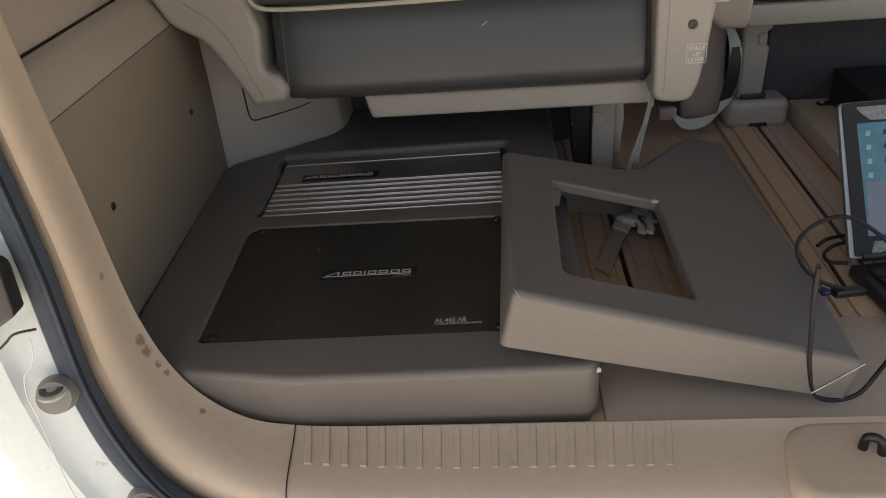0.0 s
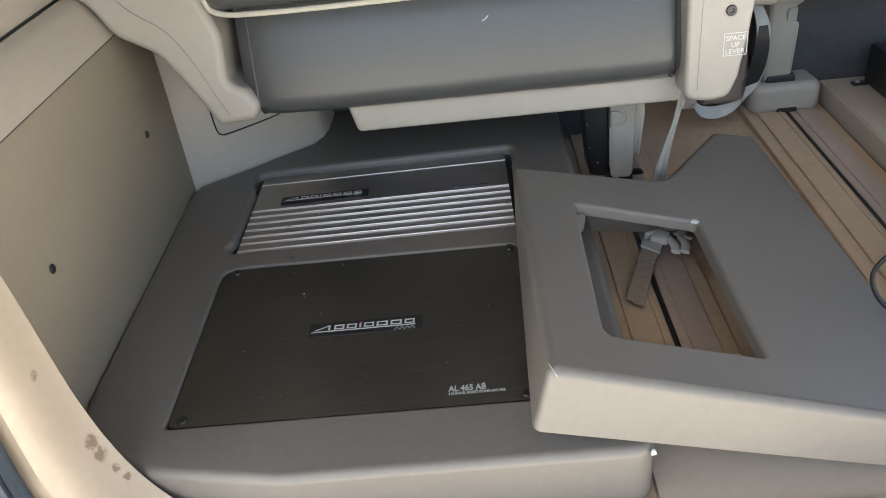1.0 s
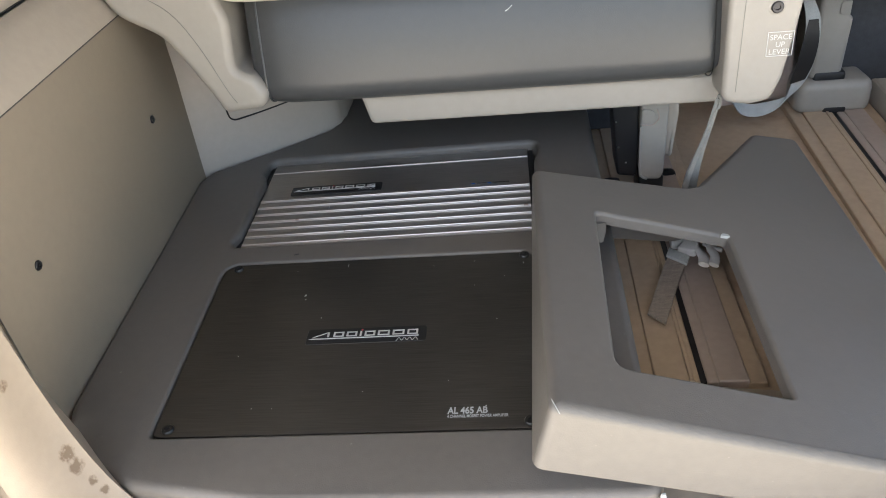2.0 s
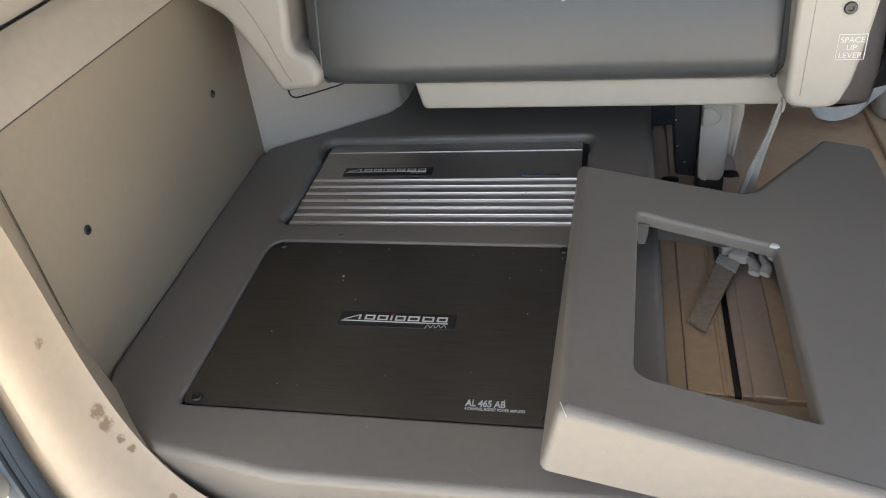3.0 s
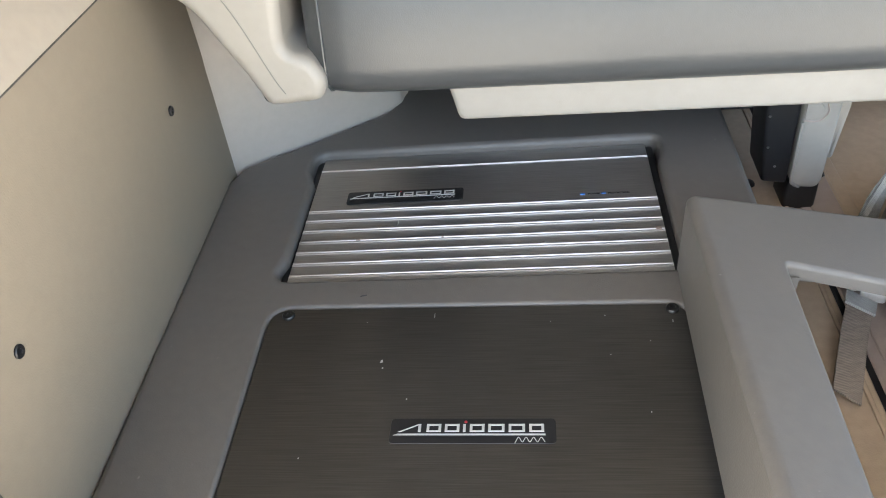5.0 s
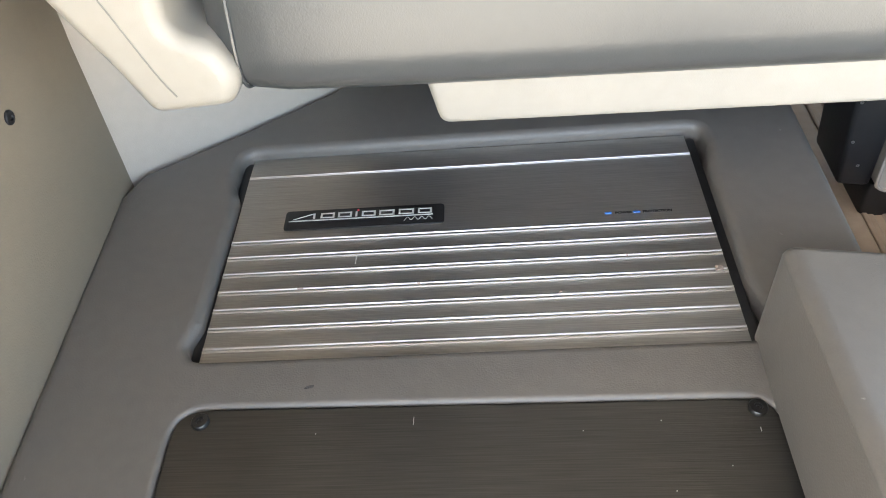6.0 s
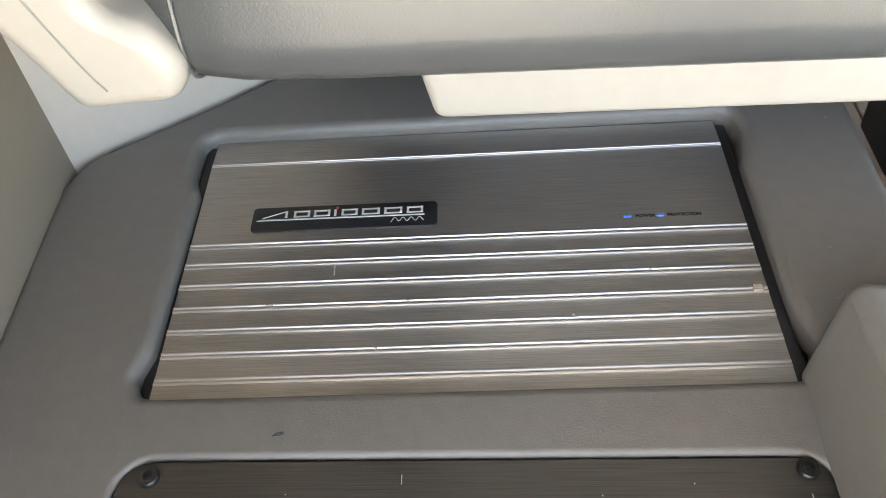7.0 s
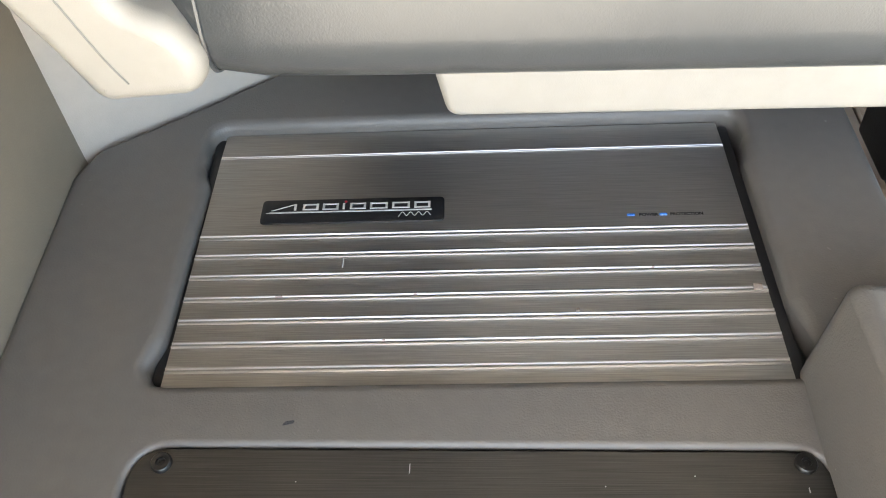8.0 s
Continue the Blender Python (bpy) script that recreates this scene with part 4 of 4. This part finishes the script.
cushion = part("cushion", prism(fillet([(-0.208, 0.357, 0.02), (-0.03, 0.3540, 0.3), (0.264, 0.358, 0.02), (0.264, 0.52, 0.03), (-0.217, 0.52, 0.03)], 5), 0.80, 1.15, flat_xz, 0.018, 5), SEAT_LEATHER, seat, "brown-grey leather cushion")
part("piping", tube([(-0.214, 0.812, 0.401), (-0.210, 0.806, 0.373), (-0.198, 0.803, 0.357), (-0.152, 0.802, 0.353), (-0.032, 0.802, 0.353), (0.12, 0.802, 0.355), (0.252, 0.803, 0.359), (0.264, 0.806, 0.378)], 0.0028, 8, 6), PIPING, cushion, "cream piping")
part("base_tray", prism(fillet([(-0.099, 0.2215, 0.002), (-0.096, 0.209, 0.004), (-0.091, 0.1880, 0.008), (0.290, 0.1885, 0.004), (0.290, 0.2215, 0.002)], 5), 0.887, 1.12, flat_xz, 0.004, 3), CREAM, seat, "cream plastic tray edge", weighted=True)
lever = part("lever_cover", prism(fillet([(0.275, 0.47, 0.01), (0.2775, 0.204, 0.014), (0.306, 0.200, 0.02), (0.326, 0.203, 0.014), (0.335, 0.226, 0.02), (0.343, 0.276, 0.05), (0.351, 0.348, 0.05), (0.359, 0.47, 0.02)], 5), 0.845, 1.05, flat_xz, 0.006, 4), CREAM, seat, "cream plastic lever cover", weighted=True)
part("seam_line", tube([(0.2925, 0.8449, 0.46), (0.2915, 0.8449, 0.305), (0.2905, 0.8449, 0.215)], 0.00035, 6, 3), STOPPER, lever)
bolt = part("bolt", disc((0.321, 0.8455, 0.298), (0, -1, 0), 0.0058, 0.003, 20), DARKSTEEL, lever, "dark steel lever bolt")
part("bolt_ring", disc((0.321, 0.8465, 0.298), (0, -1, 0), 0.0082, 0.002, 20), CREAM, bolt)
lab_m = Matrix.Translation((0.328, 0.8446, 0.262)) @ pose(0, 0, 0, 90, 0, 0)
for a0, a1, b0, b1 in ((-0.0125, 0.0125, 0.0115, 0.0122), (-0.0125, 0.0125, -0.0122, -0.0115), (-0.0125, -0.0118, -0.0122, 0.0122), (0.0118, 0.0125, -0.0122, 0.0122)):
    part("label_line", prism([(a0, b0), (a1, b0), (a1, b1), (a0, b1)], 0.0, 0.0003, lambda a, b, h: tuple(lab_m @ Vector((a, b, h))), 0.0001, 1), LABEL_INK, lever, "white printed label border")
for k, (word, wide) in enumerate((("SPACE", 0.0205), ("UP", 0.0085), ("LEVER", 0.0200))):
    lettering("label_text", word, 0.0074, lab_m @ Matrix.Translation((0, 0.0042 - 0.0072 * k, 0.0002)), LABEL_INK, lever, "white printed word", wide)
bracket_pts = fillet([(-0.43, 0.48, 0.0), (-0.392, 0.405, 0.03), (-0.347, 0.366, 0.05), (-0.329, 0.333, 0.04), (-0.287, 0.309, 0.05), (-0.254, 0.251, 0.05), (-0.241, 0.2235, 0.010), (-0.196, 0.2270, 0.012), (-0.190, 0.2440, 0.016), (-0.201, 0.2630, 0.018), (-0.2205, 0.2700, 0.014), (-0.2155, 0.323, 0.03), (-0.228, 0.361, 0.03), (-0.236, 0.48, 0.0)], 5)
br = part("side_bracket", prism(bracket_pts, 0.852, 0.97, flat_xz, 0.009, 5), CREAM, seat, "cream plastic side bracket", weighted=True)
part("seam_line", tube([(-0.338, 0.8515, 0.405), (-0.307, 0.8515, 0.362), (-0.273, 0.8515, 0.335), (-0.252, 0.8515, 0.301), (-0.232, 0.8515, 0.251), (-0.2245, 0.8515, 0.236)], 0.0004, 6, 5), STOPPER, br, "fine moulding seam")
part("back_shell", rbox(-0.17, 0.335, 1.0, 1.16, 0.225, 0.60, 0.02), CHARCOAL, seat, "dark underside of the seat")

# pull strap hanging from the seat base
pull = thing("pull_strap", (0.262, 0.88, FLOOR), "grey woven pull strap hanging from the seat base", "strap")
part("webbing", ribbon([(0.280, 0.862, 0.207), (0.277, 0.866, 0.182), (0.269, 0.874, 0.14), (0.2625, 0.879, 0.105), (0.260, 0.884, 0.055), (0.258, 0.888, FLOOR)],
                       [Vector((0.0018, 0.001, 0)), Vector((0.0026, 0.001, 0)), Vector((0.0048, 0.002, 0)), Vector((0.0080, 0.002, 0)), Vector((0.0095, 0, 0)), Vector((0.0095, 0, 0))], 0.0016), PULL_WEB, pull)
part("folded_edge", ribbon([(0.2785, 0.8615, 0.203), (0.2715, 0.8690, 0.160), (0.2590, 0.8740, 0.108), (0.2515, 0.8790, 0.060), (0.2490, 0.885, FLOOR)],
                           [Vector((0.0014, -0.001, 0)), Vector((0.0018, -0.001, 0)), Vector((0.0022, -0.001, 0)), Vector((0.0022, -0.001, 0)), Vector((0.002, -0.001, 0))], 0.0016), PULL_WEB, pull)
part("tail", ribbon([(0.281, 0.863, 0.207), (0.2815, 0.864, 0.197), (0.281, 0.865, 0.190)], [Vector((0.0015, 0.001, 0))] * 3, 0.0016), PULL_WEB, pull)

settle((0.024, 0.860, 0.262), (0.0018, 0.0128, -0.0103), (-3.9, 0.93, 0.76), seat, pull)
leg(seat)

# second row seat further in
seat2 = thing("second_row_seat", (0.56, 1.25, FLOOR), "grey leather seat with cream plastic base, on the floor rail", "car seat", "car seats")
part("backrest", rbox(0.42, 0.98, 1.22, 1.40, 0.24, 0.60, 0.02), CHARCOAL, seat2, "dark upholstered backrest")
part("bolster", bolster(0.485, 0.96, 1.20, 0.315, 0.06, 0.078), SEAT_LEATHER, seat2, "padded grey leather roll")
part("base_tray", prism(fillet([(0.481, 0.208, 0.006), (0.98, 0.209, 0.006), (0.98, 0.242, 0.004), (0.481, 0.242, 0.004)], 4), 1.145, 1.42, flat_xz, 0.004, 3), CREAM, seat2, "cream plastic tray edge")
lever2 = part("lever_cover", prism(fillet([(0.400, 0.46, 0.01), (0.417, 0.232, 0.02), (0.436, 0.209, 0.02), (0.476, 0.208, 0.008), (0.485, 0.220, 0.008), (0.487, 0.46, 0.01)], 5), 1.135, 1.35, flat_xz, 0.010, 4), BEIGE, seat2, "beige plastic lever cover")
part("label_line", prism([(0.425, 0.253), (0.447, 0.253), (0.447, 0.2555), (0.425, 0.2555)], 1.1343, 1.1348, flat_xz, 0.0001, 1), WHITE, lever2)
post2 = part("leg", prism(fillet([(0.495, 0.069, 0.004), (0.537, 0.069, 0.004), (0.540, 0.155, 0.004), (0.534, 0.160, 0.003), (0.534, 0.182, 0.003), (0.542, 0.187, 0.004), (0.542, 0.225, 0.004), (0.493, 0.225, 0.004)], 3), 1.205, 1.29, flat_xz, 0.006, 3), CREAM, seat2, "cream plastic covered leg")
part("knob", prism(fillet([(0.519, 0.161, 0.006), (0.533, 0.161, 0.002), (0.533, 0.181, 0.002), (0.519, 0.181, 0.006)], 4), 1.2025, 1.207, flat_xz, 0.001, 2), CREAM, post2)
part("latch", rbox(0.500, 0.543, 1.203, 1.29, 0.056, 0.079, 0.004), BLACK, seat2, "black latch between leg and foot")
foot = part("foot", prism(fillet([(0.476, 1.192, 0.024), (0.584, 1.192, 0.018), (0.572, 1.33, 0.02), (0.478, 1.33, 0.02)], 6), FLOOR - 0.002, 0.068, flat_xy, 0.013, 6), CREAM, seat2, "cream plastic foot cover on the rail")
part("notch", rbox(0.516, 0.548, 1.1915, 1.21, FLOOR - 0.001, FLOOR + 0.010, 0.002), BLACK, foot, "dark notch over the rail slot")
part("rear_panel", rbox(0.548, 1.13, 1.245, 1.262, FLOOR - 0.006, 0.25, 0.003), CHARCOAL, seat2, "charcoal carpet panel below the seat")
part("inner_leg", prism(fillet([(0.411, 0.02, 0.01), (0.486, 0.02, 0.01), (0.478, 0.225, 0.01), (0.401, 0.225, 0.01)], 4), 1.24, 1.32, flat_xz, 0.012, 4), MAUVE, seat2, "mauve-grey plastic leg cover")

# belt loop between the seats
belt = thing("seat_belt_strap", (0.38, 1.19, FLOOR), "grey webbing loop with black pad between floor and seat", "strap")
pts = [(0.385, 1.189, 0.056), (0.400, 1.1835, 0.040), (0.428, 1.184, 0.037), (0.459, 1.179, 0.054), (0.471, 1.168, 0.101), (0.4735, 1.166, 0.167), (0.457, 1.183, 0.214), (0.435, 1.198, 0.239)]
part("webbing", ribbon(pts, [Vector((0.0, 0.008, 0.004)), Vector((0.001, 0.007, 0.006)), Vector((0.001, 0.005, 0.008)), Vector((0.006, 0.001, 0.007)), Vector((0.0095, -0.003, 0.002)), Vector((0.0085, -0.003, 0.001)), Vector((0.005, -0.002, 0.001)), Vector((0.005, -0.001, 0.001))], 0.0018), WEB, belt)
part("pad", ribbon([(0.4670, 1.172, 0.083), (0.4712, 1.166, 0.112), (0.4737, 1.164, 0.145), (0.4735, 1.167, 0.172)], [Vector((0.0090, -0.002, 0.004)), Vector((0.0100, -0.003, 0.002)), Vector((0.0090, -0.003, 0.001)), Vector((0.0055, -0.002, 0.001))], 0.004), BLACK, belt, "black pad on the strap")
part("clip", rbox(0.362, 0.392, 1.184, 1.200, 0.045, 0.066, 0.003), MAUVE, belt, "mauve-grey clip on the floor")

settle(*FAR_FLOOR, seat2, belt)

# ---- laptop and its cable ----
lap = thing("laptop", pose(0.492, 0.700, 0.0440, 0, 0, 6), "small open laptop with a lit blue screen, silver rim", "laptop")
LM = pose(0.492, 0.700, 0.0440, 0, 0, 6)
SM = LM @ pose(0, 0, 0.002, 90 - 28, 0, 0)


def on_lap(x, y, h):
    return tuple(LM @ Vector((x, y, h)))


def on_screen(x, y, h):
    return tuple(SM @ Vector((x, y, h)))


part("base", prism(fillet([(0.0, -0.185, 0.01), (0.27, -0.185, 0.01), (0.27, 0.0, 0.006), (0.0, 0.0, 0.006)], 4), -0.0195, -0.004, on_lap, 0.004, 3), BLACK, lap, "black laptop base")
kb = part("keyboard", prism(fillet([(0.012, -0.115, 0.003), (0.258, -0.115, 0.003), (0.258, -0.015, 0.003), (0.012, -0.015, 0.003)], 2), -0.0045, -0.003, on_lap, 0.0005, 1), DARKSTEEL, lap, "dark keyboard")
for r in range(5):
    for c in range(6):
        x, y = 0.015 + c * 0.0195, -0.018 - r * 0.0195
        part("key", prism([(x, y - 0.0165), (x + 0.0165, y - 0.0165), (x + 0.0165, y), (x, y)], -0.003, -0.0005, on_lap, 0.0008, 1), BLACK, kb)
lid = part("lid", prism(fillet([(0.0, 0.0, 0.006), (0.27, 0.0, 0.006), (0.27, 0.186, 0.008), (0.0, 0.186, 0.008)], 4), -0.008, 0.0, on_screen, 0.002, 2), LAPTOP_RIM, lap, "silver rimmed lid")
part("bezel", prism(fillet([(0.0062, 0.003, 0.003), (0.266, 0.003, 0.004), (0.268, 0.1845, 0.004), (0.0035, 0.1845, 0.003)], 3), 0.0, 0.0015, on_screen, 0.0005, 1), BEZEL, lid, "black screen bezel")
scr = part("screen", prism([(0.0235, 0.026), (0.250, 0.026), (0.250, 0.160), (0.0195, 0.160)], 0.0015, 0.002, on_screen, 0.0002, 1), SCREEN, lid, "lit blue desktop")
part("window", prism([(0.026, 0.030), (0.140, 0.030), (0.140, 0.092), (0.025, 0.090)], 0.002, 0.0022, on_screen, 0.0001, 1), SCREEN_PALE, scr)
for r in range(4):
    for c in range(3):
        x, y = 0.028 + c * 0.021, 0.148 - r * 0.0165
        part("icon", prism([(x, y - 0.003), (x + 0.006, y - 0.004), (x + 0.007, y + 0.002), (x + 0.002, y + 0.003)], 0.002, 0.0023, on_screen, 0.0001, 1), ICON_DARK if c else ICON, scr)
part("foil", prism(fillet([(0.036, 0.163, 0.002), (0.09, 0.161, 0.002), (0.085, 0.1790, 0.002), (0.018, 0.1795, 0.002), (0.027, 0.170, 0.004)], 2), 0.0015, 0.0024, on_screen, 0.0004, 1), CLEAR_FILM, lid, "crumpled clear film")
part("foil", prism(fillet([(0.026, 0.006, 0.002), (0.034, 0.004, 0.002), (0.050, 0.010, 0.003), (0.070, 0.008, 0.002), (0.062, 0.018, 0.003), (0.030, 0.020, 0.002)], 2), 0.0015, 0.0022, on_screen, 0.0003, 1), CLEAR_FILM, lid, "torn clear film")
part("hinge", tube([on_lap(0.015, 0.004, 0.003), on_lap(0.06, 0.004, 0.003)], 0.0065, 10, 1), BLACK, lap)

wire = thing("usb_cable", (0.40, 0.58, 0.07), "black looping cable with a blue-tipped plug, at the laptop", "cable")
part("cord", tube([(0.469, 0.615, 0.061), (0.441, 0.600, 0.073), (0.416, 0.600, 0.083), (0.399, 0.612, 0.097), (0.394, 0.620, 0.119), (0.409, 0.620, 0.141), (0.441, 0.620, 0.148), (0.486, 0.620, 0.117), (0.519, 0.600, 0.077)], 0.0022, 8, 6), CABLE, wire)
part("cord", tube([(0.348, 0.462, 0.187), (0.348, 0.460, 0.157), (0.352, 0.459, 0.112), (0.356, 0.459, 0.080), (0.365, 0.459, 0.050), (0.384, 0.459, 0.042), (0.407, 0.462, 0.047), (0.429, 0.475, 0.065), (0.469, 0.520, 0.061)], 0.0022, 8, 6), CABLE, wire)
for ctrl in ([(0.468, 0.736, 0.046), (0.483, 0.750, 0.046), (0.498, 0.756, 0.046), (0.512, 0.757, 0.047)], [(0.507, 0.743, 0.046), (0.486, 0.734, 0.046), (0.469, 0.717, 0.045), (0.469, 0.699, 0.045), (0.488, 0.695, 0.045)], [(0.468, 0.702, 0.045), (0.467, 0.673, 0.044), (0.466, 0.642, 0.044)]):
    part("cord", tube(ctrl, 0.0024, 8, 5), CABLE, wire)
part("cord", tube([(0.347, 0.462, 0.189), (0.365, 0.500, 0.155), (0.393, 0.560, 0.098), (0.419, 0.595, 0.077)], 0.0020, 8, 5), CABLE, wire)
plug = part("plug", prism(fillet([(-0.019, -0.006, 0.002), (0.019, -0.006, 0.002), (0.019, 0.006, 0.002), (-0.019, 0.006, 0.002)], 2), -0.004, 0.004, lambda a, b, h: tuple(pose(0.448, 0.602, 0.067, 0, 8, 18) @ Vector((a, b, h))), 0.0015, 2), BLACK, wire)
part("plug_tip", rbox(0.417, 0.428, 0.594, 0.603, 0.067, 0.073, 0.0015), BLUE, plug, "blue plug tip")
settle((0.434, 0.628, 0.114), (-0.0027, 0.0029, -0.0080), (-1.13, 0.79, 0), lap, wire)
